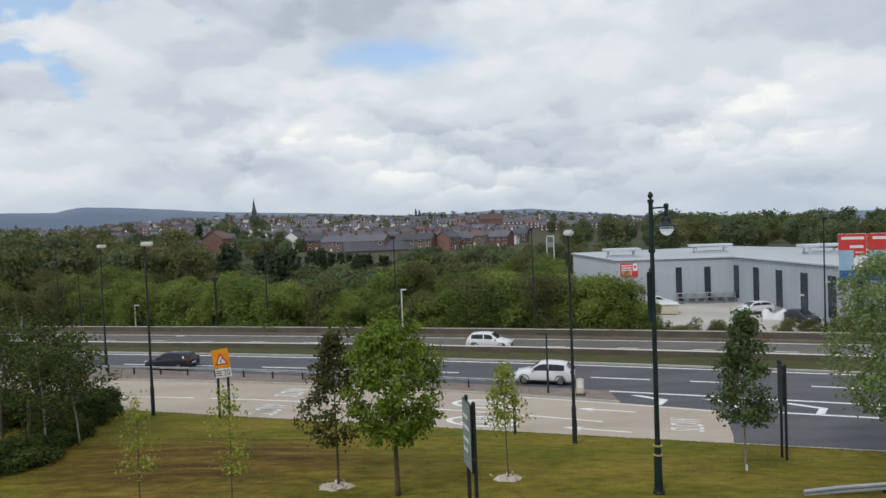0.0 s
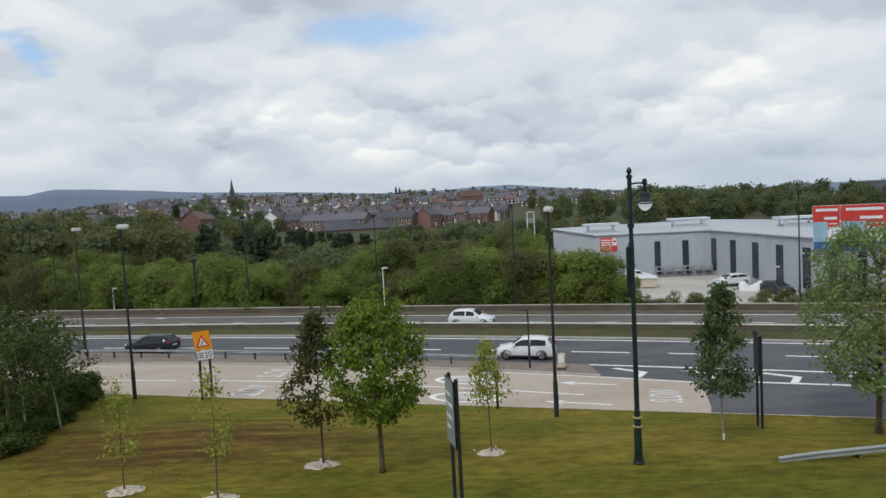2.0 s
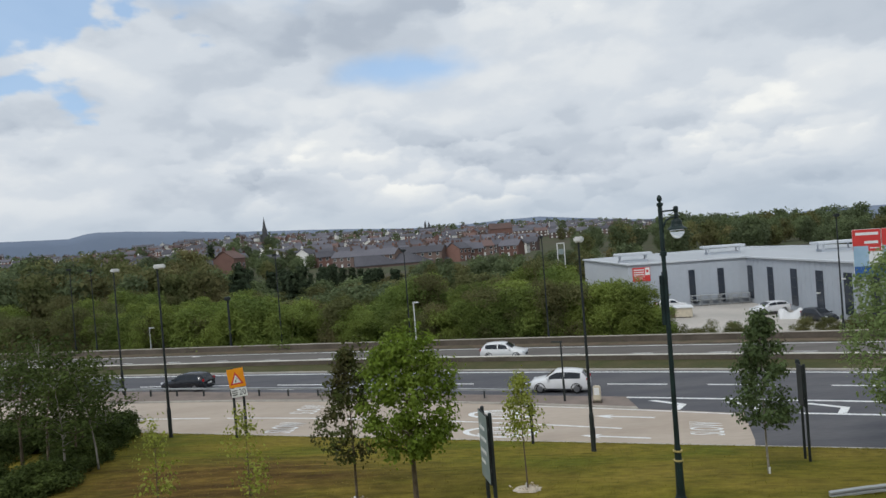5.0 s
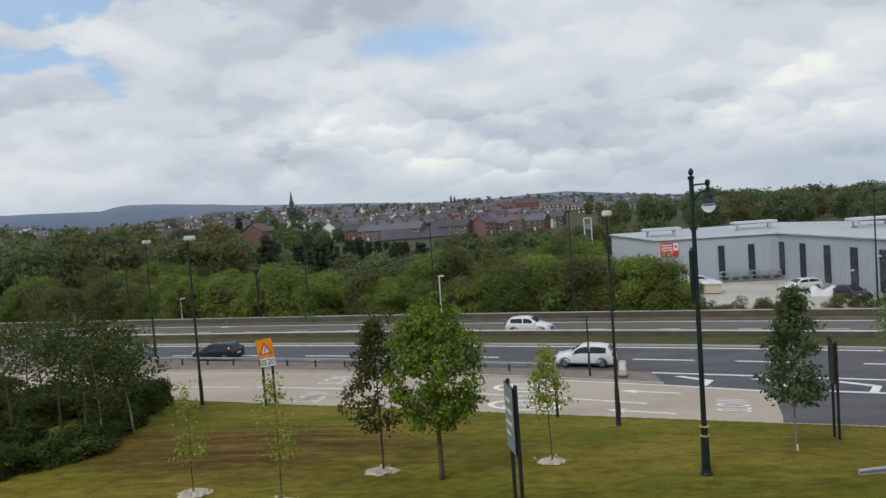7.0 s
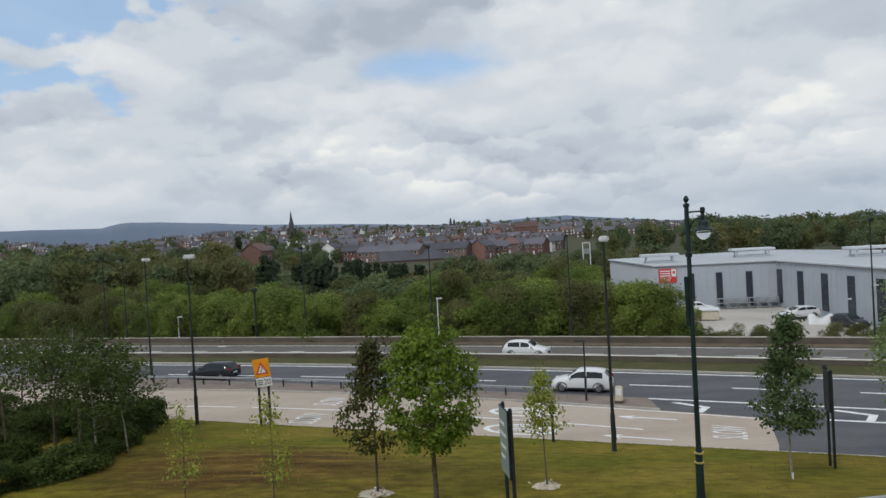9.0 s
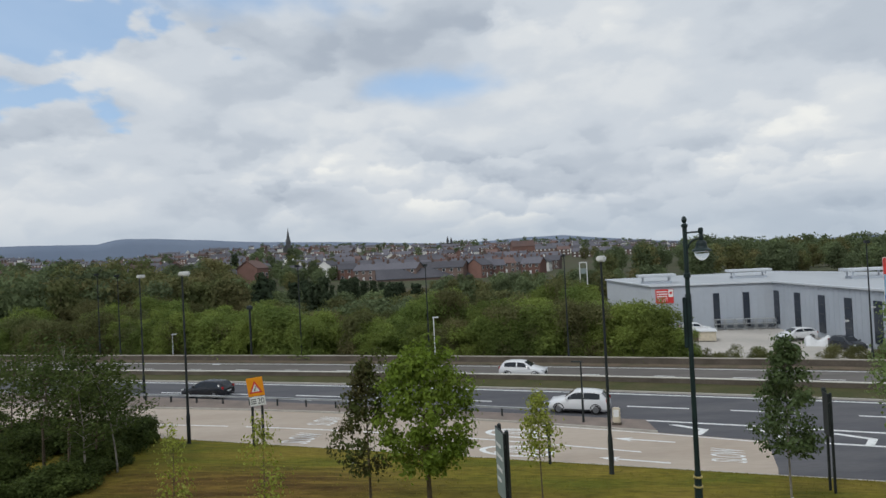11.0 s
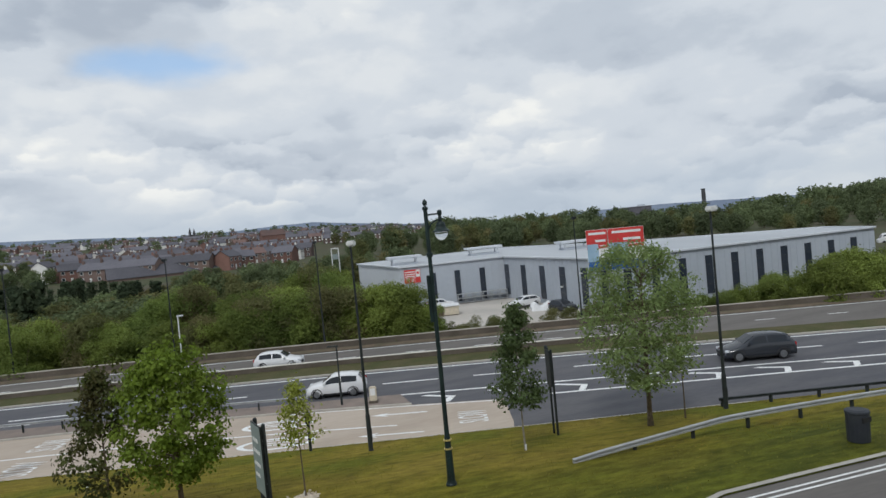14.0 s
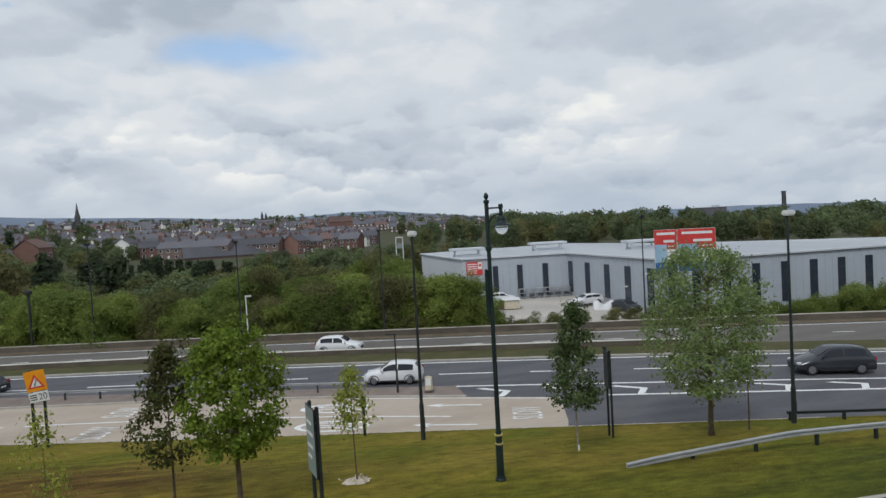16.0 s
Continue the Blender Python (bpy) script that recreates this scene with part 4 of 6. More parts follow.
def crown_points(rng, n_clump, per, base, top, radius, shape, clump, even=0.78, ragged=0.35):
    """Leaf places in clumps within an uneven crown; shape(k) is the relative radius at relative height k."""
    centres = []
    while len(centres) < n_clump:
        k = rng.uniform(0, 1)
        ang = rng.uniform(0, 2 * math.pi)
        wob = even + ragged * noise.noise((math.cos(ang) * 1.3, math.sin(ang) * 1.3, k * 2.6 + radius))
        r = radius * shape(k) * wob * math.sqrt(rng.uniform(0.12, 1.0))
        centres.append((r * math.cos(ang), r * math.sin(ang), base + (top - base) * k))
    centres = np.array(centres)
    pts = np.repeat(centres, per, 0) + rng.normal(size=(n_clump * per, 3)) * np.array([clump, clump, clump * 0.7])
    return centres, pts


def egg(k):
    return math.sin(math.pi * min(1, max(0.0, 0.06 + 0.92 * k ** 0.85))) ** 0.62


def full_head(k):
    return math.sin(math.pi * min(1, 0.07 + 0.85 * k ** 0.92)) ** 0.62


def cone(k):
    return max(0.06, (1 - k) ** 0.75) * min(1, 0.45 + 3 * k)


def dome(k):
    return math.sqrt(max(0.02, 1 - k * k)) * min(1, 0.72 + 0.9 * k)


def tree(name, m, label, height, fork, radius, leaf, bark, seed, shape=egg, n_clump=110, per=34, size=0.13, clump=0.26, trunk_r=0.09, limbs=16, group="", category="tree", lean=0.0, stem_seg=8, even=0.78, ragged=0.35, shoots=(), jitter=0.55):
    rng = np.random.default_rng(seed)
    t = thing(name, m, label, category, group)
    centres, pts = crown_points(rng, n_clump, per, fork, height - clump * 0.6, radius, shape, clump, even, ragged)
    if shoots:
        tips = np.array(shoots)
        centres = np.concatenate([centres, tips])
        pts = np.concatenate([pts, np.repeat(tips, per // 2, 0) + rng.normal(size=(len(tips) * (per // 2), 3)) * clump * np.array([0.55, 0.55, 0.9])])
    bm = bmesh.new()
    k_top = 0.9
    stem = [(lean * k * k * height + 0.03 * height * 0.2 * math.sin(3 * k + seed), 0.02 * height * 0.3 * math.sin(4 * k + 2 * seed), height * k_top * k - 0.06 * (k == 0)) for k in (0, 0.06, 0.2, 0.4, 0.6, 0.8, 1.0)]
    bm_tube(bm, stem, [trunk_r * q for q in (1.35, 1.05, 0.92, 0.74, 0.5, 0.28, 0.1)], stem_seg)
    twigs = bmesh.new()
    order = rng.permutation(len(centres))[:limbs]
    for i in order:
        c = Vector(centres[i])
        zk = max(fork * 0.85, min(c.z - 0.25 * (abs(c.x) + abs(c.y)) - 0.1, height * 0.8))
        k = zk / (height * k_top)
        s0 = Vector((lean * k * k * height, 0, zk))
        mid = s0.lerp(c, 0.5) + Vector((0, 0, 0.08 * (c - s0).length))
        r0 = trunk_r * 0.42 * (1 - 0.5 * k)
        if group == "young lawn trees":
            part("limb", tube([s0, mid, c], [r0, r0 * 0.6, r0 * 0.2], 5), bark, t)
        else:
            bm_tube(twigs, [s0, mid, c], [r0, r0 * 0.6, r0 * 0.2], 5)
    part("trunk", bm, bark, t, smooth=True)
    if len(twigs.verts):
        tagged(part("twig_mass", twigs, bark, t), kind="stuff")
    else:
        twigs.free()
    spread_pts = pts + np.array([lean * 0.5 * height, 0, 0]) * 0.6
    own = np.concatenate([np.repeat(centres[:n_clump], per, 0), np.repeat(centres[n_clump:], per // 2, 0)])
    out = (pts - own) / clump * 0.6 + np.array([0, 0, 0.45])
    axis = pts * np.array([1, 1, 0]) / max(radius, 0.1)
    far = height > 9 and radius > 2 and size > 0.3
    v, f = facing_leaves(spread_pts, out + axis * 0.8, size, rng, jitter, 3 if far else 4)
    link_mesh("crown", v, f, leaf, t)
    return t


def mulch_ring(x, y, r, seed):
    """A ragged pad of pale wood chips at a young tree's foot."""
    rng = np.random.default_rng(seed)
    verts, faces = [], []
    n = 22
    z = lawn_z(x, y)
    for k, h in ((1.0, 0.015), (0.8, 0.06), (0.35, 0.09)):
        for i in range(n):
            a = 2 * math.pi * i / n
            q = r * k * (1 + 0.09 * rng.normal() * (0.6 if k < 1 else 1))
            px, py = x + q * math.cos(a) * 1.25, y + q * math.sin(a)
            verts.append((px, py, lawn_z(px, py) + h + 0.012 * rng.normal() * (k < 1)))
    verts.append((x, y, z + 0.1))
    for j in range(2):
        for i in range(n):
            faces.append((j * n + i, j * n + (i + 1) % n, (j + 1) * n + (i + 1) % n, (j + 1) * n + i))
    for i in range(n):
        faces.append((2 * n + i, 2 * n + (i + 1) % n, 3 * n))
    ob = link_mesh("mulch_pad", verts, faces, M["mulch"])
    tagged(ob, "ragged pad of pale wood chips round a sapling", "mulch", "tree mulch")
    chips, faces = [], []
    cp = np.stack([x + rng.normal(size=70) * r * 0.42 * 1.2, y + rng.normal(size=70) * r * 0.42, np.zeros(70)], 1)
    cp[:, 2] = [lawn_z(a, b) + 0.085 for a, b, _ in cp]
    v, f = leaf_quads(cp, 0.06, rng, 0.3)
    tagged(link_mesh("chip_litter", v, f, M["mulch"], ob), kind="stuff")


def on_lawn(x, y, turn=0):
    return pose(x, y, lawn_z(x, y), 0, 0, turn)


# lawn trees
tree("sapling", on_lawn(-10.71, 22.17), "thin sapling with sparse yellow-green leaves in wood chips", 3.95, 1.3, 1.0, M["leaf_young"], M["bark"], 11, cone, 46, 11, 0.06, 0.17, 0.028, 14, "young lawn trees", "tree", 0.0)
tree("sapling", on_lawn(-7.14, 20.9), "thin sapling with sparse yellow-green leaves in wood chips", 4.5, 1.5, 1.1, M["leaf_young"], M["bark"], 12, cone, 52, 11, 0.06, 0.18, 0.028, 15, "young lawn trees")
tree("bronze_tree", on_lawn(-4.2, 23.75), "slim young tree with dark bronze-green leaves", 5.75, 1.7, 1.85, M["leaf_dark"], M["bark"], 13, cone, 84, 38, 0.075, 0.18, 0.05, 26, "young lawn trees", shoots=((0.5, 0, 5.9), (0.75, 0, 5.6)))
tree("maple", on_lawn(-1.95, 22.7), "round-headed young maple in fresh bright green leaf", 6.3, 2.05, 2.0, M["leaf_maple"], M["bark"], 14, full_head, 185, 52, 0.076, 0.20, 0.095, 46, "young lawn trees", even=0.92, ragged=0.10, shoots=((0.1, 0, 6.45), (0.5, 0.1, 6.35), (-0.5, 0, 6.2)))
tree("sapling", on_lawn(2.11, 24.15), "small sapling with yellow-green leaves and white guard", 4.4, 1.85, 1.1, M["leaf_young"], M["bark"], 15, cone, 80, 18, 0.062, 0.16, 0.032, 16, "young lawn trees")
tree("deep_green_tree", on_lawn(11.55, 25.16), "young tree with dense deep green foliage and slim stem", 6.3, 2.05, 2.05, M["leaf_deep"], M["pale_bark"], 16, cone, 95, 46, 0.078, 0.20, 0.042, 24, "young lawn trees")
# light green leaves, paled further: some haze is put into their colour
tree("broad_maple", on_lawn(18.36, 25.69), "broad young maple, light green leaves paled for haze, on stout trunk", 8.75, 1.95, 3.3, mat("haze_paled_maple_leaf", (0.20, 0.27, 0.095), (0.245, 0.31, 0.12), 1.2, 0.6, leaf=True, island=0.2), M["bark"], 17, full_head, 270, 54, 0.075, 0.25, 0.115, 50, "young lawn trees", even=0.84, ragged=0.16, jitter=0.8)
tree("sapling", on_lawn(20.6, 26.1), "bare leaning sapling with few leaves", 4.2, 2.0, 0.6, M["leaf_young"], M["bark"], 18, cone, 20, 7, 0.07, 0.18, 0.04, 8, "young lawn trees")
for x, y, r, s in ((-10.71, 22.17, 0.5, 1), (-7.14, 20.9, 0.52, 2), (-4.25, 23.75, 0.5, 3), (2.11, 24.15, 0.42, 4)):
    mulch_ring(x, y, r, s)
for x, y in ((2.11, 24.15), (11.55, 25.16), (-4.25, 23.75)):
    g = part("tree_guard", turned([(0.042, 0.0), (0.046, 0.02), (0.046, 0.24), (0.04, 0.26)], 10), M["canvas"])
    g.matrix_world = on_lawn(x, y + 0.0)
    tagged(g, "white plastic guard round a sapling's foot", "tree guard", "tree guards")


def grass_tufts():
    """Loose blades that break the mown surface and fringe the kerb."""
    rng = np.random.default_rng(5)
    n = 15000
    x = rng.uniform(-22, 34, n)
    s = rng.uniform(0, 17, n) ** 1.0
    s[: n // 3] = rng.uniform(0, 0.35, n // 3)
    y = np.array([kerb_y(a) for a in x]) - 0.2 - s
    keep = (y > 15) & ~((x > 12) & (y < 17.2))
    x, y = x[keep], y[keep]
    z = np.array([lawn_z(a, b) for a, b in zip(x, y)])
    h = rng.uniform(0.03, 0.085, len(x))
    a = rng.uniform(0, 2 * math.pi, len(x))
    w = rng.uniform(0.010, 0.022, len(x))
    lx, ly = rng.normal(size=len(x)) * 0.03, rng.normal(size=len(x)) * 0.03
    p0 = np.stack([x - np.cos(a) * w, y - np.sin(a) * w, z - 0.01], 1)
    p1 = np.stack([x + np.cos(a) * w, y + np.sin(a) * w, z - 0.01], 1)
    p2 = np.stack([x + lx, y + ly, z + h], 1)
    v = np.stack([p0, p1, p2], 1).reshape(-1, 3)
    tagged(link_mesh("grass_blades", v, np.arange(len(v)).reshape(-1, 3), M["blade"]), "loose grass blades over the mown bank", "grass", kind="stuff")


grass_tufts()


def bush_proto(name, label, leaf, seed, radius, height, n_clump, per, size, category="bush", group="", stems=5, shape=dome, slim=0.7):
    """A many-stemmed shrub of unit pose, built below ground out of sight of its copies' places."""
    rng = np.random.default_rng(seed)
    t = thing(name, Matrix(), label, category, group)
    heads = max(8, n_clump // 8)
    centres, pts, facing = billows(rng, radius, height, heads, n_clump * per // heads, size, shape)
    bm = bmesh.new()
    for i in rng.permutation(len(centres))[:stems]:
        c = Vector(centres[i])
        foot = Vector((c.x * 0.15, c.y * 0.15, -0.1))
        bm_tube(bm, [foot, foot.lerp(c, 0.5) + Vector((0, 0, 0.2)), c], [0.07, 0.05, 0.015], 5)
    tagged(part("stems", bm, M["bark"], t), kind="stuff")
    v, f = facing_leaves(pts, facing + np.array([0, 0, 0.25]), size, rng, 0.75, 3, slim)
    link_mesh("foliage", v, f, leaf, t)
    return t


def place_all(protos, rng, spots):
    """Copies of the prototypes at (x, y, z, width factor, height factor); the first of each stands at its own first spot."""
    used = set()
    for i, (x, y, z, sx, sz) in enumerate(spots):
        p = protos[int(rng.integers(len(protos)))] if i >= len(protos) else protos[i]
        m = pose(x, y, z, 0, 0, float(rng.uniform(0, 360)))
        if p.name not in used:
            used.add(p.name)
            ob = p
            ob.matrix_world = m
        else:
            ob = copy_thing(p, m)
        ob.scale = (sx, sx, sz)


# thicket at the side of the lawn
rng = np.random.default_rng(21)
hedge = [bush_proto("thicket_bush", "dense dark green thicket bush beside the lawn", M["leaf_hedge"], 30 + k, 1.9, 2.4, 120, 52, 0.085, "bush", "thicket") for k in range(3)]
spots = []


def thicket_edge(y):
    return float(np.interp(y, [20, 24.3, 26.5, 29.0, 34.0, 38.6, 47], [-20.8, -18.8, -17.9, -17.0, -18.6, -19.9, -24]))


for i in range(96):
    y = rng.uniform(21.5, 46)
    x = thicket_edge(y) - (1.0 + rng.uniform(0, 15) if i > 22 else rng.uniform(0.7, 1.3))
    if y > kerb_y(x) - 1.6:
        continue
    wide = rng.uniform(0.75, 1.05) if i > 22 else rng.uniform(0.5, 0.75)
    spots.append((x, y, lawn_z(x, y) - 0.12, wide, rng.uniform(0.45, 0.75) if i > 22 else rng.uniform(0.38, 0.6)))
place_all(hedge, rng, spots)
thin = [tree("thicket_tree", Matrix(), "thin-stemmed thicket tree with open dark foliage", 7.0, 2.2, 1.9, M["leaf_hedge"], M["bark"] if k else M["pale_bark"], 40 + k, egg, 42, 15, 0.10, 0.31, 0.06, 26, "thicket trees", lean=0.05) for k in range(3)]
spots = []
for i in range(31):
    y = rng.uniform(26, 44)
    x = thicket_edge(y) - 0.8 - (rng.uniform(0, 13) if i > 7 else rng.uniform(0, 1.6))
    if y > kerb_y(x) - 1.0:
        continue
    spots.append((x, y, lawn_z(x, y), rng.uniform(0.8, 1.15), rng.uniform(0.72, 1.0) * (1 if i > 7 else 0.82)))
place_all(thin, rng, spots)
tree("leaning_tree", on_lawn(-17.4, 30.4), "leaning pale-barked sapling at the thicket's edge", 5.6, 2.3, 1.5, M["leaf_hedge"], M["pale_bark"], 47, egg, 50, 15, 0.095, 0.32, 0.045, 20, "thicket trees", lean=-0.2)

# willow and scrub belt past the parapet
BRUSH_EL = ((-50, -2.2), (-35.5, -2.2), (-33, -1.5), (-30, -1.9), (-25.7, -2.3), (-23.6, -2.8), (-19, -3.0), (-16, -3.9), (-12, -4.2), (-7, -4.5), (-2.7, -2.9), (0.3, -3.5), (3.7, -3.9), (6.2, -2.9), (9.6, -2.1), (12.4, -3.2), (15.2, -4.4), (17.0, -6.4), (18, -7.4))
brush = [bush_proto("willow_bush", "billowing fresh green willow scrub past the parapet", M["leaf_willow"], 50 + k, 3.6, 7.0, 190, 50, 0.17, "bush", "valley scrub", 6, slim=0.34) for k in range(4)]
brown = [bush_proto("scrub_bush", "brown-green scrub with buds still opening", M["leaf_brown"], 60 + k, 3.2, 6.0, 150, 46, 0.16, "bush", "valley scrub", 7, slim=0.34) for k in range(2)]
spots_g, spots_b = [], []
for i in range(245):
    az = rng.uniform(-46, 17.5)
    back = rng.uniform(4.6, 46) if i % 3 else rng.uniform(4.6, 8)
    s, c = math.sin(radians(az)), math.cos(radians(az))
    d = 60.0
    for _ in range(6):
        d = (curve(FAR_LINE, d * s) + back) / c
    x, y = d * s, d * c
    el = float(np.interp(az, [a for a, _ in BRUSH_EL], [e for _, e in BRUSH_EL])) + rng.normal() * 0.25
    top = 11 + d * math.tan(radians(el))
    z = ground_z(x, y) - 0.15
    h = min(top - z, 5.0 + back * 0.13 + rng.normal() * 0.7) * rng.uniform(0.84, 1.12)
    if h < 1.4 or (x > 14 and back > 12 and az > 12):
        continue
    wide = max(0.45, min(1.15, h / 7.0)) * rng.uniform(0.85, 1.2)
    lst = spots_b if rng.uniform() < (0.18 + 0.25 * (az < -24) + 0.2 * (back > 30)) else spots_g
    lst.append((x, y, z, wide, h / (7.0 if lst is spots_g else 6.0)))
place_all(brush, rng, spots_g)
place_all(brown, rng, spots_b)
# low brown scrub before the yard, and the screen before the warehouse's street side
spots = []
for i in range(46):
    x = rng.uniform(21, 43)
    y = curve(FAR_LINE, x) + rng.uniform(3.6, 6.0)
    spots.append((x, y, -1.4, 0.36 * rng.uniform(0.8, 1.2), 0.47 * rng.uniform(0.7, 1.15)))
low_scrub = [bush_proto("low_scrub", "low dry brown scrub in front of the yard", M["leaf_brown"], 70 + k, 3.2, 6.0, 110, 34, 0.18, "bush", "yard scrub", 9, slim=0.3) for k in range(2)]
place_all(low_scrub, rng, spots)
spots = []
for i in range(64):
    x = rng.uniform(45, 112)
    y = curve(FAR_LINE, x) + rng.uniform(3.8, 10 + 0.1 * (x - 45))
    d, az = math.hypot(x, y), math.degrees(math.atan2(x, y))
    el = float(np.interp(az, [36, 39.7, 42.7, 45.7, 48.6, 51.4, 55.7, 60], [-8.6, -7.6, -6.8, -5.9, -5.3, -4.3, -4.0, -3.6]))
    h = max(0.9, (11 + d * math.tan(radians(el)) + 1.4) * rng.uniform(0.72, 1.03))
    spots.append((x, y, -1.4, min(0.95, max(0.4, h / 7)) * rng.uniform(0.85, 1.2), h / 7.0))
screen = [bush_proto("screen_bush", "grey-green shrub screening the warehouse wall", M["leaf_willow"], 75 + k, 3.6, 7.0, 150, 44, 0.18, "bush", "screen planting", 6, slim=0.34) for k in range(2)]
place_all(screen, rng, spots)


# woodland, conifers and hillside trees
def wood_proto(name, label, leaf, seed, h, r, shape, n_clump, per, size, clump, group):
    return tree(name, Matrix(), label, h, h * 0.16, r, leaf, M["bark"], seed, shape, n_clump, per, size, clump, 0.22, 6, group, stem_seg=6)


def on_ground(az, r):
    x, y = r * math.sin(radians(az)), r * math.cos(radians(az))
    return x, y, ground_z(x, y) - 0.3


conifers = [wood_proto("dark_conifer", "dark conifer in a row below the town", M["leaf_conifer"], 80 + k, 10, 2.3, cone, 60, 16, 0.42, 0.5, "conifer row") for k in range(2)]
spots = []
for i in range(34):
    az = rng.uniform(-18.5, -3.5)
    r = rng.uniform(140, 185)
    x, y, z = on_ground(az, r)
    el = float(np.interp(az, [-18, -15, -12, -9, -5, -3], [-1.1, -1.3, -1.55, -1.95, -2.2, -2.7])) + rng.normal() * 0.3
    h = max(4, 11 + r * math.tan(radians(el)) - z)
    spots.append((x, y, z, h / 10 * rng.uniform(0.9, 1.3), h / 10))
place_all(conifers, rng, spots)
broad = [wood_proto("hillside_tree", "round broadleaved tree among hillside houses", M["leaf_far"], 90 + k, 11, 4.8, full_head, 90, 20, 0.40, 0.85, "hillside trees") for k in range(3)]
bare = [wood_proto("brown_tree", "brown half-leafed tree on the valley side", M["leaf_brown"], 95 + k, 11, 4.6, full_head, 80, 19, 0.38, 0.9, "hillside trees") for k in range(2)]
sp_g, sp_b, sp_far = [], [], []
for i in range(130):                 # left-hand woods below the town
    az = rng.uniform(-48, -18.5)
    r = rng.uniform(135, 250)
    x, y, z = on_ground(az, r)
    el = float(np.interp(az, [-48, -36, -31, -27, -25, -22, -19], [0.9, 0.9, 0.75, 0.5, 0.3, 0.6, -0.8])) - (250 - r) / 115 * 1.4 + rng.normal() * 0.25
    h = min(17, max(6, 11 + r * math.tan(radians(el)) - z))
    (sp_b if rng.uniform() < 0.62 else sp_g).append((x, y, z, h / 11 * rng.uniform(0.85, 1.1), h / 11))
for i in range(105):                 # understorey between scrub and conifers
    az = rng.uniform(-22, 9)
    r = rng.uniform(112, 168)
    x, y, z = on_ground(az, r)
    h = rng.uniform(3.8, 6.4)
    (sp_b if rng.uniform() < 0.5 else sp_g).append((x, y, z - 0.5, h / 11 * 1.5, h / 11))
for i in range(60):                  # green slope below the church
    az = rng.uniform(-27, -12)
    r = rng.uniform(255, 440)
    x, y, z = on_ground(az, r)
    h = rng.uniform(5.5, 9)
    (sp_b if rng.uniform() < 0.2 else sp_g).append((x, y, z, h / 11 * rng.uniform(0.9, 1.3), h / 11))
for i in range(60):                  # woods right of the conifers and behind the scrub
    az = rng.uniform(-4, 16)
    r = rng.uniform(135, 230)
    x, y, z = on_ground(az, r)
    h = min(13, max(5, 11 + r * math.tan(radians(float(np.interp(az, [-4, 2, 8, 16], [-2.2, -2.3, -2.0, -1.7])) + rng.normal() * 0.3)) - z))
    (sp_b if rng.uniform() < 0.3 else sp_g).append((x, y, z, h / 11, h / 11))
for i in range(330):                 # trees through the town
    az = rng.uniform(-40, 20)
    r = 240 + 1150 * rng.uniform() ** 1.3
    x, y, z = on_ground(az, r)
    if -12 < az < 9 and r < 620:
        continue
    h = rng.uniform(7, 13) * (1.15 if rng.uniform() < 0.15 else 1)
    (sp_far if r > 560 else sp_b if rng.uniform() < 0.3 else sp_g).append((x, y, z, h / 11 * rng.uniform(0.8, 1.2), h / 11))
for i in range(150):                 # woods behind the warehouse
    az = rng.uniform(17.3, 64)
    r = rng.uniform(235, 420)
    x, y, z = on_ground(az, r)
    el = float(np.interp(az, [12, 15, 19, 23, 27, 30, 35, 38, 44, 50, 54, 60], [0.9, 0.45, 0.5, 0.1, -0.1, -0.35, -0.3, -0.5, -0.75, -0.6, -0.3, 0.1])) - (420 - r) / 185 * 0.6 + rng.normal() * 0.18
    h = min(22, max(6, 11 + r * math.tan(radians(el)) - z))
    (sp_b if rng.uniform() < 0.3 else sp_g).append((x, y, z, h / 11 * rng.uniform(0.85, 1.15), h / 11))
for i in range(300):                 # wood behind the warehouse trees
    az = rng.uniform(18, 66)
    r = rng.uniform(430, 560)
    x, y, z = on_ground(az, r)
    el = float(np.interp(az, [12, 15, 19, 23, 27, 30, 34, 37, 41, 45, 49, 52, 55, 60], [0.8, 0.5, 0.45, 0.1, -0.05, -0.15, -0.2, -0.45, -0.35, -0.3, 0.05, 0.15, 0.5, 0.8])) + rng.normal() * 0.24
    h = min(26, max(6, 11 + r * math.tan(radians(el)) - z))
    sp_far.append((x, y, z, h / 11 * 1.1, h / 11))
for i in range(60):                  # tree line on the crest
    az = rng.uniform(-18, 17)
    r = rng.uniform(1150, 1340)
    x, y, z = on_ground(az, r)
    h = rng.uniform(8, 14)
    sp_far.append((x, y, z, h / 11 * 1.3, h / 11))
place_all(broad, rng, sp_g)
place_all(bare, rng, sp_b)


def far_woodland(spots):
    """All the small trees of the upper town and the crest."""
    vs, fs, base = [], [], 0
    for i, (x, y, z, sx, sz) in enumerate(spots):
        _, pts = crown_points(rng, 34, 12, 0.6, 10.3, 4.8, full_head, 0.8)
        v, f = leaf_tris(pts, 0.6, rng)
        vs.append(v * np.array([sx, sx, sz]) + np.array([x, y, z]))
        fs.append(f + base)
        base += len(v)
    tagged(link_mesh("far_woodland", np.concatenate(vs), np.concatenate(fs), M["leaf_far"]), "small trees scattered through the upper town and crest", "woodland", kind="stuff")


far_woodland(sp_far)
tall_fir = tree("tall_fir", pose(*on_ground(-20.3, 330)), "tall dark fir standing above the houses", 14.5, 1.5, 3.6, M["leaf_conifer"], M["bark"], 99, cone, 90, 20, 0.55, 0.6, 0.3, 8)


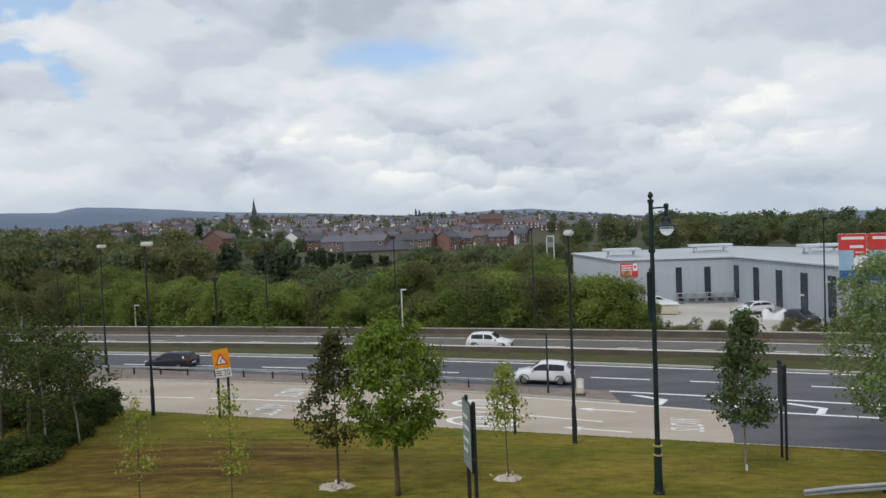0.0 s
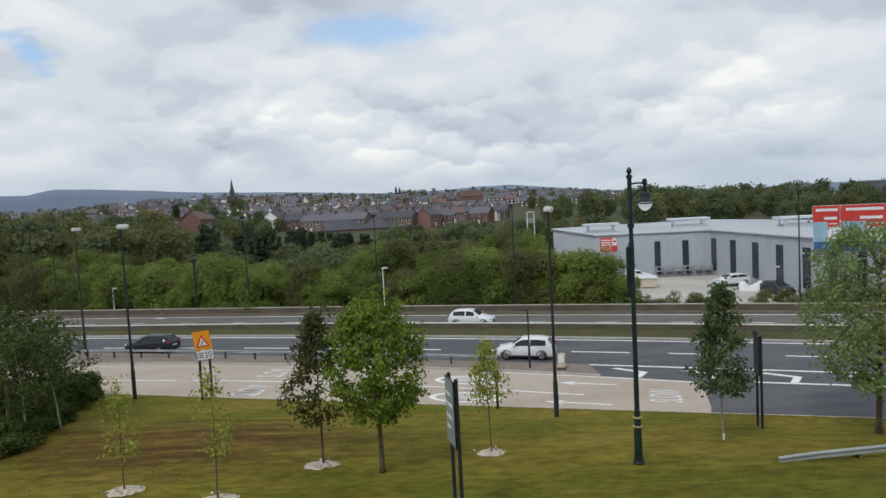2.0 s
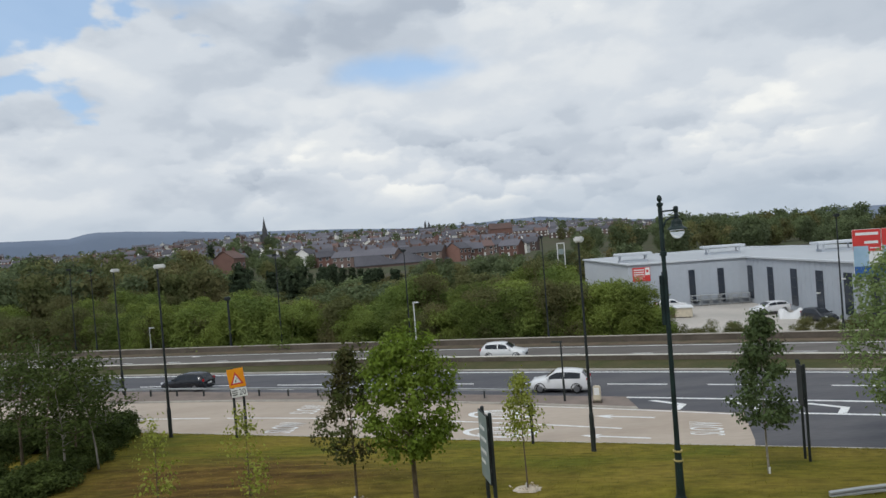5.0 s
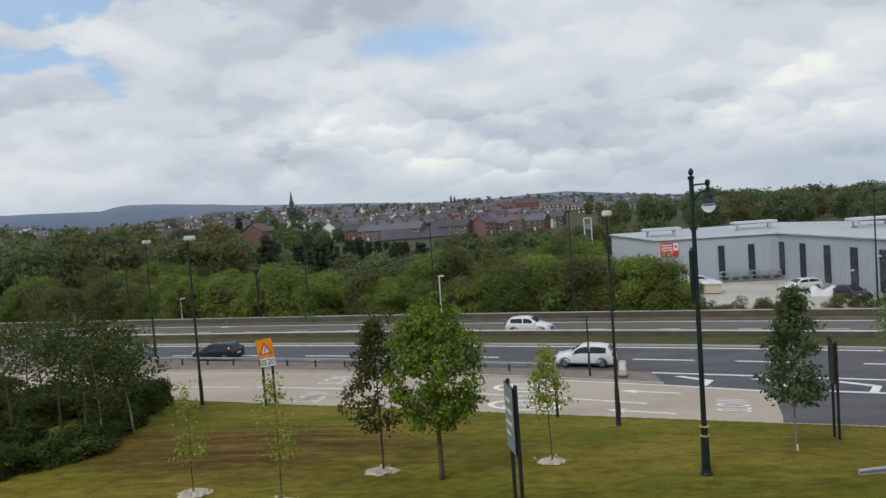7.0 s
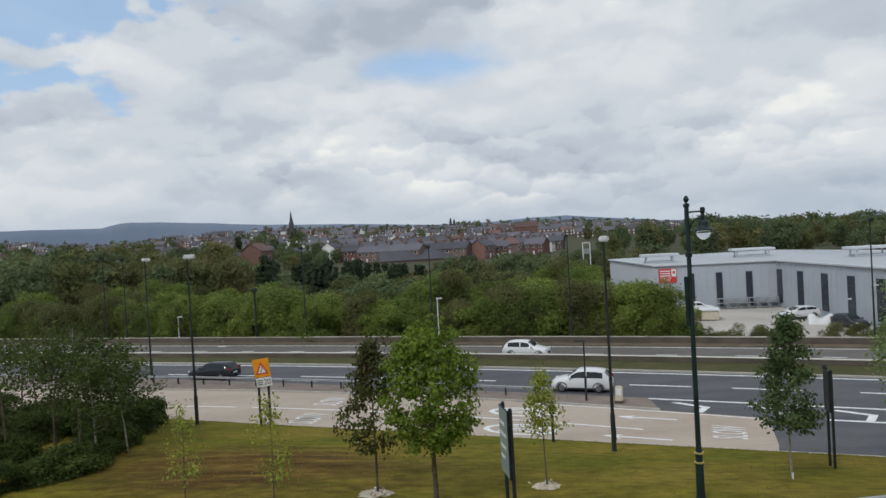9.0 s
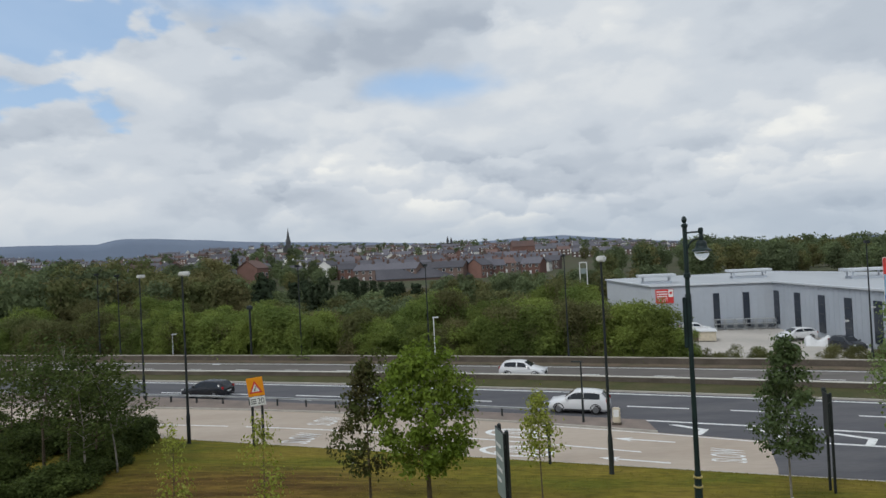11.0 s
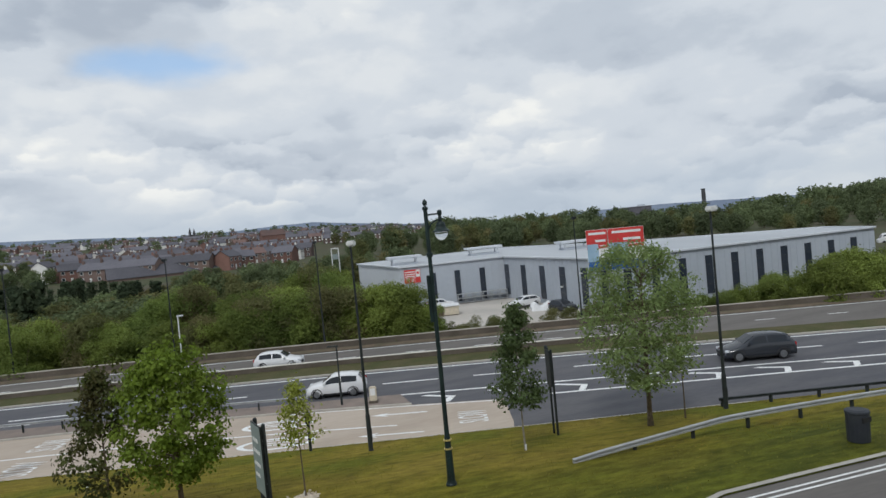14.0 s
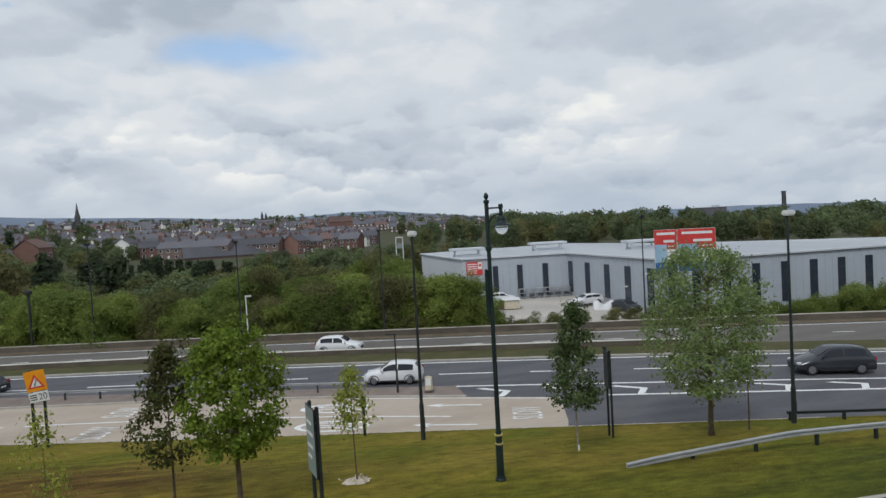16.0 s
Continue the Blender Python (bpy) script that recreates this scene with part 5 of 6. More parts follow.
# town
def gable_house(name, label, wall_m, roof_m, w, d, h, seed, group="hillside houses", rows=2, cols=3, chimneys=2, category="house", small=False):
    """small: for the upper town, where a window is a dot; its panes then lie in the wall's own mesh."""
    t = thing(name, Matrix(), label, category, group)
    pitch = d * 0.34
    bm = bmesh.new()
    v = [bm.verts.new(p) for p in ((-w / 2, -d / 2, -3), (w / 2, -d / 2, -3), (w / 2, d / 2, -3), (-w / 2, d / 2, -3), (-w / 2, -d / 2, h), (w / 2, -d / 2, h), (w / 2, d / 2, h), (-w / 2, d / 2, h), (-w / 2, 0, h + pitch), (w / 2, 0, h + pitch))]
    for f in ((0, 1, 5, 4), (1, 2, 6, 9, 5), (2, 3, 7, 6), (3, 0, 4, 8, 7)):
        bm.faces.new([v[k] for k in f])
    if small:
        for f in bm.faces:
            f.material_index = 0
        nf = len(bm.faces)
        for r in range(rows):
            for c in range(cols):
                x = -w / 2 + w * (c + 0.5) / cols
                bm_box(bm, x - 0.7, x + 0.7, -d / 2 - 0.06, -d / 2 + 0.04, 0.9 + 2.7 * r, 2.3 + 2.7 * r)
        for i, f in enumerate(bm.faces):
            f.material_index = int(i >= nf)
    wl_ob = part("wall", bm, wall_m, t)
    if small:
        wl_ob.data.materials.append(M["frame_white"])
        rows = 0
    bm = bmesh.new()
    o = 0.35
    for sgn in (-1, 1):
        a = [(-w / 2 - o, sgn * (d / 2 + o), h - o * 0.68), (w / 2 + o, sgn * (d / 2 + o), h - o * 0.68), (w / 2 + o, 0, h + pitch), (-w / 2 - o, 0, h + pitch)]
        lo = [bm.verts.new(p) for p in a]
        hi = [bm.verts.new((p[0], p[1], p[2] + 0.22)) for p in a]
        for f in ((lo[0], lo[1], lo[2], lo[3]), (hi[0], hi[1], hi[2], hi[3]), (lo[0], lo[1], hi[1], hi[0]), (lo[1], lo[2], hi[2], hi[1]), (lo[3], lo[0], hi[0], hi[3]), (lo[2], lo[3], hi[3], hi[2])):
            bm.faces.new(f)
    roof = part("roof", bm, roof_m, t)
    for k in range(chimneys):
        cx = -w / 2 + 0.6 + (w - 1.2) * (k / max(1, chimneys - 1))
        bm = box(cx - 0.5, cx + 0.5, -0.4, 0.4, h + pitch - 0.6, h + pitch + 1.1)
        for q in (-0.22, 0.22):
            bm_box(bm, cx + q - 0.11, cx + q + 0.11, -0.11, 0.11, h + pitch + 1.1, h + pitch + 1.5)
        part("chimney", bm, wall_m, roof)
    for r in range(rows):
        for c in range(cols):
            x = -w / 2 + w * (c + 0.5) / cols
            z = 0.9 + 2.7 * r
            if r == 0 and c == 1:
                part("door", box(x - 0.5, x + 0.5, -d / 2 - 0.06, -d / 2 + 0.05, 0.0, 2.1), M["frame_white"], t)
                continue
            bm = box(x - 0.72, x + 0.72, -d / 2 - 0.06, -d / 2 + 0.04, z, z + 1.4)
            nf = len(bm.faces)
            bm_box(bm, x - 0.58, x + 0.58, -d / 2 - 0.075, -d / 2 - 0.05, z + 0.12, z + 1.28)
            for i, fc in enumerate(bm.faces):
                fc.material_index = int(i >= nf)
            win = part("window", bm, M["frame_white"], t)
            win.data.materials.append(M["pane"])
    return t


houses = [
    gable_house("brick_house", "red brick house with grey slate roof", M["brick"], M["slate"], 10, 8, 5.4, 1),
    gable_house("render_house", "white rendered house with grey slate roof", M["render_wall"], M["slate"], 9, 8, 5.2, 2),
    gable_house("brown_house", "brown brick house with tiled roof", M["brick_brown"], M["tile_roof"], 11, 8.5, 5.4, 3),
    gable_house("terrace_row", "brown brick terrace row with long slate roof", M["brick_brown"], M["slate"], 34, 8, 5.4, 4, cols=9, chimneys=5, category="terrace"),
    gable_house("terrace_row", "red brick terrace row with long slate roof", M["brick"], M["slate"], 28, 8, 5.2, 5, cols=8, chimneys=4, category="terrace"),
]
upper = [
    gable_house("brick_house", "small red brick house in the upper town", M["brick"], M["slate"], 10, 8, 5.4, 21, chimneys=1, small=True),
    gable_house("render_house", "small white rendered house in the upper town", M["render_wall"], M["slate"], 9, 8, 5.2, 22, chimneys=1, small=True),
    gable_house("brown_house", "small brown house in the upper town", M["brick_brown"], M["tile_roof"], 11, 8, 5.4, 23, chimneys=1, small=True),
    gable_house("terrace_row", "slate-roofed terrace row in the upper town", M["brick_brown"], M["slate"], 36, 8, 5.4, 24, cols=9, chimneys=3, category="terrace", small=True),
]
spots, taken = [], []
tries = 0
while len(spots) < 380 and tries < 14000:
    tries += 1
    az = rng.uniform(-37, 17) if tries % 5 > 1 else rng.uniform(-11, 9)
    r = rng.uniform(350, 560) if tries % 5 == 0 else 300 + 1010 * rng.uniform() ** 1.15
    if r < 400 and tries % 5 > 0 and not (-21 < az < 9):
        continue
    if az > 6.5 and r < 560:
        continue
    x, y, z = on_ground(az, r)
    if any((x - a) ** 2 + (y - b) ** 2 < (20 if r < 700 else 26) ** 2 for a, b in taken):
        continue
    taken.append((x, y))
    spots.append((x, y, z, az, r))
seen = set()
for i, (x, y, z, az, r) in enumerate(spots):
    p = upper[int(rng.choice(4, p=[0.22, 0.32, 0.18, 0.28]))] if r > 560 else houses[int(rng.choice(5, p=[0.20, 0.18, 0.18, 0.24, 0.20]))]
    turn = -az + float(rng.choice([-12, 8, 20, 78, -30])) + rng.normal() * 5
    m = pose(x, y, z, 0, 0, turn)
    if p in seen:
        copy_thing(p, m)
    else:
        seen.add(p)
        p.matrix_world = m
for p in houses + upper:
    if p not in seen:
        p.matrix_world = pose(*on_ground(-2.0 + 3 * len(seen), 640), 0, 0, 10)
        seen.add(p)

# nearer landmarks of the town
def at(ob, az, r, turn=0, lift=0.0):
    x, y, z = on_ground(az, r)
    ob.matrix_world = pose(x, y, z + lift, 0, 0, -az + turn)
    return ob


tall_brick = at(gable_house("tall_brick_house", "tall red brick house gable above the trees", M["brick"], M["tile_roof"], 8.5, 8, 9.5, 7, "", 3, 3, 2), -18.9, 250, 62, 0.5)
white_gable = at(gable_house("white_gabled_house", "cream house with white gable and porch", M["render_wall"], M["slate"], 8, 7, 5.4, 8, "", 2, 3, 1), -12.6, 330, 60, 2.0)
low_hall = at(gable_house("long_slate_hall", "long low hall with wide grey slate roof", M["brick_brown"], M["slate"], 44, 12, 4.0, 9, "", 1, 10, 0, "hall"), -4.3, 300, 6, -2.6)
red_mill = at(gable_house("red_mill", "large plain red brick mill block", M["brick"], M["tile_roof"], 19, 13, 12, 10, "", 3, 7, 0, "mill"), 4.4, 560, 10, -1.0)
shop = at(gable_house("brick_gable_house", "red brick house with white-edged gable", M["brick"], M["slate"], 9, 8, 5.6, 12, "", 2, 3, 1), 0.6, 300, 55, 0.5)


def spire_church():
    t = thing("church", pose(*on_ground(-15.88, 1000), 0, 0, 20), "dark stone church with a tall slender spire", "church")
    x, y, z = on_ground(-15.88, 1000)
    top = 11 + 1000 * math.tan(radians(3.15)) - z
    part("tower", box(-3.2, 3.2, -3.2, 3.2, -3, top * 0.42), M["stone"], t)
    bm = turned([(3.6, top * 0.42), (2.5, top * 0.58), (1.3, top * 0.78), (0.15, top)], 8)
    part("spire", bm, M["stone"], t)
    for sx in (-1, 1):
        for sy in (-1, 1):
            bm = turned([(0.5, 0), (0.5, 2.0), (0.05, 4.5)], 6)
            p = part("pinnacle", bm, M["stone"], t)
            p.location = (2.9 * sx, 2.9 * sy, top * 0.42)
    bm = box(-6, 6, 3, 26, -3, 9)
    v = [bm.verts.new(q) for q in ((-6.5, 3, 9), (6.5, 3, 9), (6.5, 26, 9), (-6.5, 26, 9), (0, 3, 14), (0, 26, 14))]
    for f in ((0, 1, 4), (1, 2, 5, 4), (2, 3, 5), (3, 0, 4, 5)):
        bm.faces.new([v[k] for k in f])
    part("nave", bm, M["stone"], t)


spire_church()


def twin_towers():
    x, y, z = on_ground(-1.95, 1150)
    t = thing("twin_towered_church", pose(x, y, z), "small dark twin-towered church on the crest", "church")
    top = 11 + 1150 * math.tan(radians(1.85)) - z
    for sx, k in ((-3.2, 1.0), (3.2, 0.9)):
        part("tower", turned([(2.2, -2), (2.2, top * 0.62 * k), (2.4, top * 0.64 * k), (0.2, top * k)], 8), M["stone"], t).location = (sx, 0, 0)
    part("nave", box(-6, 6, 2, 20, -2, top * 0.45), M["stone"], t)


twin_towers()
x, y, z = on_ground(41.0, 640)
ch = part("mill_chimney", turned([(2.6, -4), (2.1, 10), (1.7, 11 + 640 * math.tan(radians(1.03)) - z - 1.0), (2.1, 11 + 640 * math.tan(radians(1.03)) - z - 0.6), (2.0, 11 + 640 * math.tan(radians(1.03)) - z)], 16), M["stone"])
ch.matrix_world = pose(x, y, z)
tagged(ch, "tall dark mill chimney above the woods", "chimney")


def mill_shed(az, r, wide, deep, el):
    """A broad flat-roofed dark mill shed standing above the warehouse roof."""
    x, y, z = on_ground(az, r)
    h = 11 + r * math.tan(radians(el)) - z
    t = thing("mill_shed", pose(x, y, z, 0, 0, -az + 5), "broad plain dark grey mill shed with flat roof", "mill")
    part("wall", box(-wide / 2, wide / 2, 0, deep, -2, h - 0.9), M["slate"], t)
    part("parapet", box(-wide / 2 - 0.15, wide / 2 + 0.15, -0.15, deep + 0.15, h - 0.9, h - 0.35), M["slate"], t)
    part("roof", box(-wide / 2 + 0.8, wide / 2 - 0.8, 0.8, deep - 0.8, h - 0.35, h - 0.1), M["roof_sheet"], t)
    for k in range(7):
        px = -wide / 2 + 0.4 + (wide - 0.8) * k / 6
        part("pilaster", box(px - 0.35, px + 0.35, -0.22, 0.0, -2, h - 0.9), M["slate"], t)
    part("plant_room", box(wide * 0.1, wide * 0.32, 3, 7, h - 0.1, h + 0.9), M["cladding"], t)


mill_shed(35.6, 440, 20.0, 16.0, 0.12)
wf = thing("white_frame_tower", pose(*on_ground(9.5, 150)), "small white steel frame tower among trees", "tower")
x, y, z = on_ground(9.5, 150)
H = 11 - 150 * math.tan(radians(1.0)) - z
for sx in (-0.8, 0.8):
    part("post", box(sx - 0.1, sx + 0.1, -0.1, 0.1, 0, H), M["lamp_white"], wf)
part("crosspiece", box(-0.9, 0.9, -0.1, 0.1, H - 0.2, H + 0.02), M["lamp_white"], wf)
part("panel", box(-0.6, 0.6, -0.05, 0.05, H - 2.6, H - 1.4), M["sign_back"], wf)


# street furniture
def street_lamp(x, y, z, height, turn, label="tall black street lamp column with white lantern head", white=True, group="street lamps"):
    t = thing("street_lamp", pose(x, y, z, 0, 0, turn), label, "street lamp", group)
    part("column", turned([(0.13, -0.1), (0.13, 0.05), (0.115, 0.08), (0.115, 1.7), (0.085, 1.85), (0.06, height * 0.6), (0.05, height - 0.12)], 12), M["dark_steel"], t, smooth=False)
    part("base_door", box(-0.05, 0.05, -0.128, -0.1, 0.5, 1.1), M["dark_steel"], t)
    part("bracket", tube([(0, 0, height - 0.2), (0, 0, height - 0.05), (0.25, 0, height - 0.02)], [0.05, 0.045, 0.035], 8), M["dark_steel"], t)
    bm = bmesh.new()
    bm_box(bm, -0.2, 0.46, -0.19, 0.19, height - 0.13, height + 0.14, bevel=0.06)
    lan = part("lantern", bm, M["lamp_white"] if white else M["dark_steel"], t)
    part("lens", box(0.02, 0.38, -0.12, 0.12, height - 0.15, height - 0.095, bevel=0.02), M["lamp_white"] if white else M["dark_steel"], lan)
    return t


street_lamp(-17.87, 39.22, lawn_z(-17.87, 39.22), 10.4, 15)
street_lamp(5.97, 30.8, lawn_z(5.97, 30.8), 10.05, 68)
street_lamp(23.46, 26.53, lawn_z(23.46, 26.53), 10.2, 20)
street_lamp(-28.9, 55.2, 0.11, 10.5, 60)
for az, el in ((-30.6, -0.03), (-29.2, -0.21), (-15.2, -0.14), (-4.2, -0.62), (7.9, -0.37), (30.45, -0.4), (54.8, -2.0)):
    s, c = math.sin(radians(az)), math.cos(radians(az))
    d = 60.0
    for _ in range(8):
        d = (curve(FAR_LINE, d * s) + 3.0) / c
    street_lamp(d * s, d * c, -0.5, 11.5 + d * math.tan(radians(el)), 255, "slim dark street lamp column behind the parapet", False, "far street lamps")
for az, el in ((-25.4, -5.19), (-3.7, -5.28)):
    s, c = math.sin(radians(az)), math.cos(radians(az))
    d = 60.0
    for _ in range(8):
        d = (curve(FAR_LINE, d * s) + 3.6) / c
    h = 11 + d * math.tan(radians(el)) + 0.6
    t = thing("path_lamp", pose(d * s, d * c, -0.6, 0, 0, 20), "short white path lamp behind the parapet", "street lamp", "path lamps")
    part("column", turned([(0.09, 0), (0.075, 0.6), (0.06, h)], 10), M["lamp_white"], t)
    part("lantern", box(-0.1, 0.55, -0.13, 0.13, h - 0.04, h + 0.12, bevel=0.04), M["lamp_white"], t)
s, c, d = math.sin(radians(-20.0)), math.cos(radians(-20.0)), 78.0
t = thing("camera_post", pose(d * s, (curve(FAR_LINE, d * s) + 3.2), -0.5), "thick dark post with a round head", "post")
part("column", turned([(0.16, 0), (0.14, 1.0), (0.13, 6.4)], 10), M["dark_steel"], t)
part("head", turned([(0.18, 6.4), (0.36, 6.5), (0.36, 6.8), (0.2, 6.9)], 12), M["dark_steel"], t)


def heritage_lamp(x, y, turn):
    """An ornate column with gilt bands, finial and a bracketed bell lantern."""
    t = thing("heritage_lamp", on_lawn(x, y, turn), "ornate dark green lamp column with gilt bands and bell lantern", "street lamp")
    part("base", turned([(0.20, -0.1), (0.20, 0.06), (0.17, 0.10), (0.145, 0.2), (0.135, 0.7), (0.13, 1.25), (0.145, 1.28), (0.145, 1.34), (0.115, 1.42)], 16), M["green_steel"], t)
    part("column", turned([(0.115, 1.4), (0.11, 1.75), (0.088, 1.9), (0.08, 5.0), (0.074, 8.0), (0.074, 10.05), (0.105, 10.07), (0.105, 10.15), (0.06, 10.18)], 16), M["green_steel"], t)
    for z in (1.36, 1.68):
        part("band", turned([(0.10, z - 0.03), (0.152, z - 0.025), (0.152, z + 0.025), (0.10, z + 0.03)], 16), M["gold"], t, "gilt band")
    part("door", box(-0.07, 0.07, -0.145, -0.1, 0.35, 1.05, bevel=0.01), M["green_steel"], t)
    part("finial", turned([(0.045, 10.16), (0.04, 10.2), (0.075, 10.25), (0.09, 10.31), (0.07, 10.38), (0.02, 10.44)], 14), M["green_steel"], t)
    arm = part("arm", tube([(0, 0, 9.86), (0.2, 0, 9.88), (0.45, 0, 9.88), (0.50, 0, 9.88)], [0.035, 0.03, 0.03, 0.03], 8), M["green_steel"], t)
    bm = bmesh.new()
    bm_tube(bm, [(0.05, 0, 9.2), (0.08, 0, 9.4), (0.17, 0, 9.56), (0.3, 0, 9.64), (0.46, 0, 9.66)], [0.035] * 5, 8)
    part("scroll", bm, M["green_steel"], arm)
    part("hanger", turned([(0.05, 9.58), (0.07, 9.62), (0.07, 9.74), (0.055, 9.8), (0.08, 9.86), (0.085, 9.97), (0.05, 10.02)], 12), M["green_steel"], arm).location = (0.5, 0, 0)
    lan = part("lantern_hood", turned([(0.08, 9.6), (0.13, 9.57), (0.17, 9.5), (0.18, 9.40), (0.215, 9.33), (0.305, 9.27), (0.315, 9.23), (0.27, 9.23)], 18), M["green_steel"], t)
    lan.location = (0.5, 0, 0)
    gl = mat("lamp_glass", (0.75, 0.76, 0.74), (0.7, 0.71, 0.70), 3.0, 0.1, spec=0.6)
    gb = gl.node_tree.nodes["Principled BSDF"]
    gb.inputs["Transmission Weight"].default_value, gb.inputs["IOR"].default_value = 0.97, 1.06
    part("bowl", turned([(0.25, 9.23), (0.235, 9.14), (0.19, 9.03), (0.11, 8.95), (0.03, 8.92)], 18), gl, lan, "clear lamp bowl", smooth=True)
    part("collar", turned([(0.08, 8.35), (0.115, 8.37), (0.115, 8.50), (0.08, 8.52)], 14), M["green_steel"], t)
    part("side_box", box(-0.19, -0.07, -0.08, 0.08, 6.0, 7.7, bevel=0.02), M["green_steel"], t)


heritage_lamp(7.16, 22.29, -16)


def post_sign(name, label, a, b, z_top, z_bot, face, back, group=""):
    """A panel between two posts standing at a and b on the bank."""
    ax, ay, bx, by = *a, *b
    t = thing(name, pose((ax + bx) / 2, (ay + by) / 2, lawn_z((ax + bx) / 2, (ay + by) / 2), 0, 0, math.degrees(math.atan2(by - ay, bx - ax))), label, "road sign", group)
    zg = lawn_z((ax + bx) / 2, (ay + by) / 2)
    half = math.hypot(bx - ax, by - ay) / 2
    for s in (-1, 1):
        part("post", turned([(0.055, -0.3), (0.055, z_top - zg + 0.03), (0.03, z_top - zg + 0.06)], 10), M["dark_steel"], t).location = (s * half * 0.86, 0.09, 0)
    pn = part("panel", box(-half, half, -0.02, 0.02, z_bot - zg, z_top - zg, bevel=0.008), back, t)
    part("face", box(-half + 0.03, half - 0.03, -0.027, -0.0215, z_bot - zg + 0.03, z_top - zg - 0.03), face, pn)
    for k in (0.2, 0.8):
        part("clamp_rail", box(-half + 0.05, half - 0.05, 0.02, 0.05, z_bot - zg + (z_top - z_bot) * k - 0.025, z_bot - zg + (z_top - z_bot) * k + 0.025), M["steel"], pn)
    return t, pn, half, zg


t, pn, half, zg = post_sign("direction_sign", "grey-green road sign panel seen nearly edge-on", (0.385, 18.4), (0.58, 17.5), 6.2, 4.3, M["sign_back"], M["dark_steel"])
for k, (z, w) in enumerate(((5.75, 0.5), (5.45, 0.62), (5.1, 0.55), (4.8, 0.4))):
    part("lettering_bar", box(-half + 0.12, -half + 0.12 + w, -0.033, -0.028, z - zg - 0.05, z - zg + 0.05), M["white"], pn)
t, pn, half, zg = post_sign("tall_sign", "tall dark road sign seen from behind", (14.18, 27.75), (14.07, 27.1), 4.68, 2.95, M["dark_steel"], M["dark_steel"])
part("top_cap", turned([(0.07, 4.62 - zg), (0.09, 4.68 - zg), (0.08, 4.8 - zg), (0.03, 4.83 - zg)], 10), M["dark_steel"], t).location = (-half, 0.05, 0)


def works_sign():
    """The orange warning board with its speed plate."""
    x, y = -13.2, 38.1
    zg = lawn_z(x, y)
    t = thing("works_sign", pose(x, y, zg, 0, 0, -8), "orange warning board with red triangle and 20 plate", "road sign")
    for sx in (-0.33, 0.30):
        part("post", turned([(0.075, -0.2), (0.075, 4.1), (0.03, 4.14)], 10), M["dark_steel"], t).location = (sx, 0.1, 0)
    pn = part("orange_board", box(-0.52, 0.52, -0.02, 0.02, 3.02, 4.12, bevel=0.01), M["orange"], t)
    a, b = 0.42, 0.27
    for r, z0, m, nm, y0 in ((a, 3.2, M["red"], "triangle_border", -0.028), (b, 3.28, M["white"], "triangle_field", -0.034)):
        h = r * 1.75
        me = [(-r, y0, z0), (r, y0, z0), (0, y0, z0 + h), (-r, -0.021, z0), (r, -0.021, z0), (0, -0.021, z0 + h)]
        link_mesh(nm, me, [(0, 1, 2), (3, 5, 4), (0, 3, 4, 1), (1, 4, 5, 2), (2, 5, 3, 0)], m, pn)
    part("symbol", tube([(-0.06, -0.037, 3.33), (-0.02, -0.037, 3.45), (0.07, -0.037, 3.55), (0.0, -0.037, 3.62)], [0.03, 0.035, 0.03, 0.02], 6), M["black"], pn)
    pl = part("speed_plate", box(-0.5, 0.5, -0.018, 0.018, 2.45, 2.98, bevel=0.01), M["white"], t)
    tx = road_text("20", 0, 0, 0, 0.34, 0.42, "digits")
    tx.data.materials[0] = M["black"]
    tx.parent = pl
    tx.matrix_parent_inverse = Matrix()
    tx.matrix_basis = pose(0.22, -0.022, 2.72, 90, 0, 0)
    for k in range(3):
        part("lettering_bar", box(-0.43, -0.08, -0.0245, -0.019, 2.57 + 0.12 * k, 2.62 + 0.12 * k), M["black"], pl)
    # the boards hang askew on their posts
    askew = Matrix.Translation((0, 0, 3.3)) @ Matrix.Rotation(radians(-8), 4, "Y") @ Matrix.Translation((0, 0, -3.3))
    pn.matrix_basis = askew
    pl.matrix_basis = askew


works_sign()

# posts and bollard on the island and kerb
t = thing("signal_post", pose(6.5, 41.8, 0.11, 0, 0, -20), "slim dark post with a short crossbar on the island", "post")
part("column", turned([(0.075, -0.05), (0.075, 1.4), (0.055, 1.5), (0.05, 3.85)], 10), M["dark_steel"], t)
part("crossbar", box(-0.6, 0.12, -0.04, 0.04, 3.78, 3.87), M["dark_steel"], t)
t = thing("kerb_post", on_lawn(3.39, 33.3), "short dark signpost at the kerb", "post")
part("column", turned([(0.075, -0.05), (0.07, 2.05), (0.04, 2.1)], 10), M["dark_steel"], t)
part("plate", box(-0.14, 0.14, -0.1, -0.075, 1.45, 2.0), M["dark_steel"], t)
t = thing("island_bollard", pose(8.4, 40.9, 0.11, 0, 0, -20), "cream illuminated bollard on the traffic island", "bollard")
part("shell", box(-0.23, 0.23, -0.15, 0.15, 0.1, 1.05, bevel=0.06), M["bollard"], t)
part("base", box(-0.28, 0.28, -0.2, 0.2, 0, 0.12, bevel=0.02), M["concrete"], t)
part("face_plate", box(-0.17, 0.17, -0.165, -0.148, 0.5, 0.95, bevel=0.006), M["white"], t)


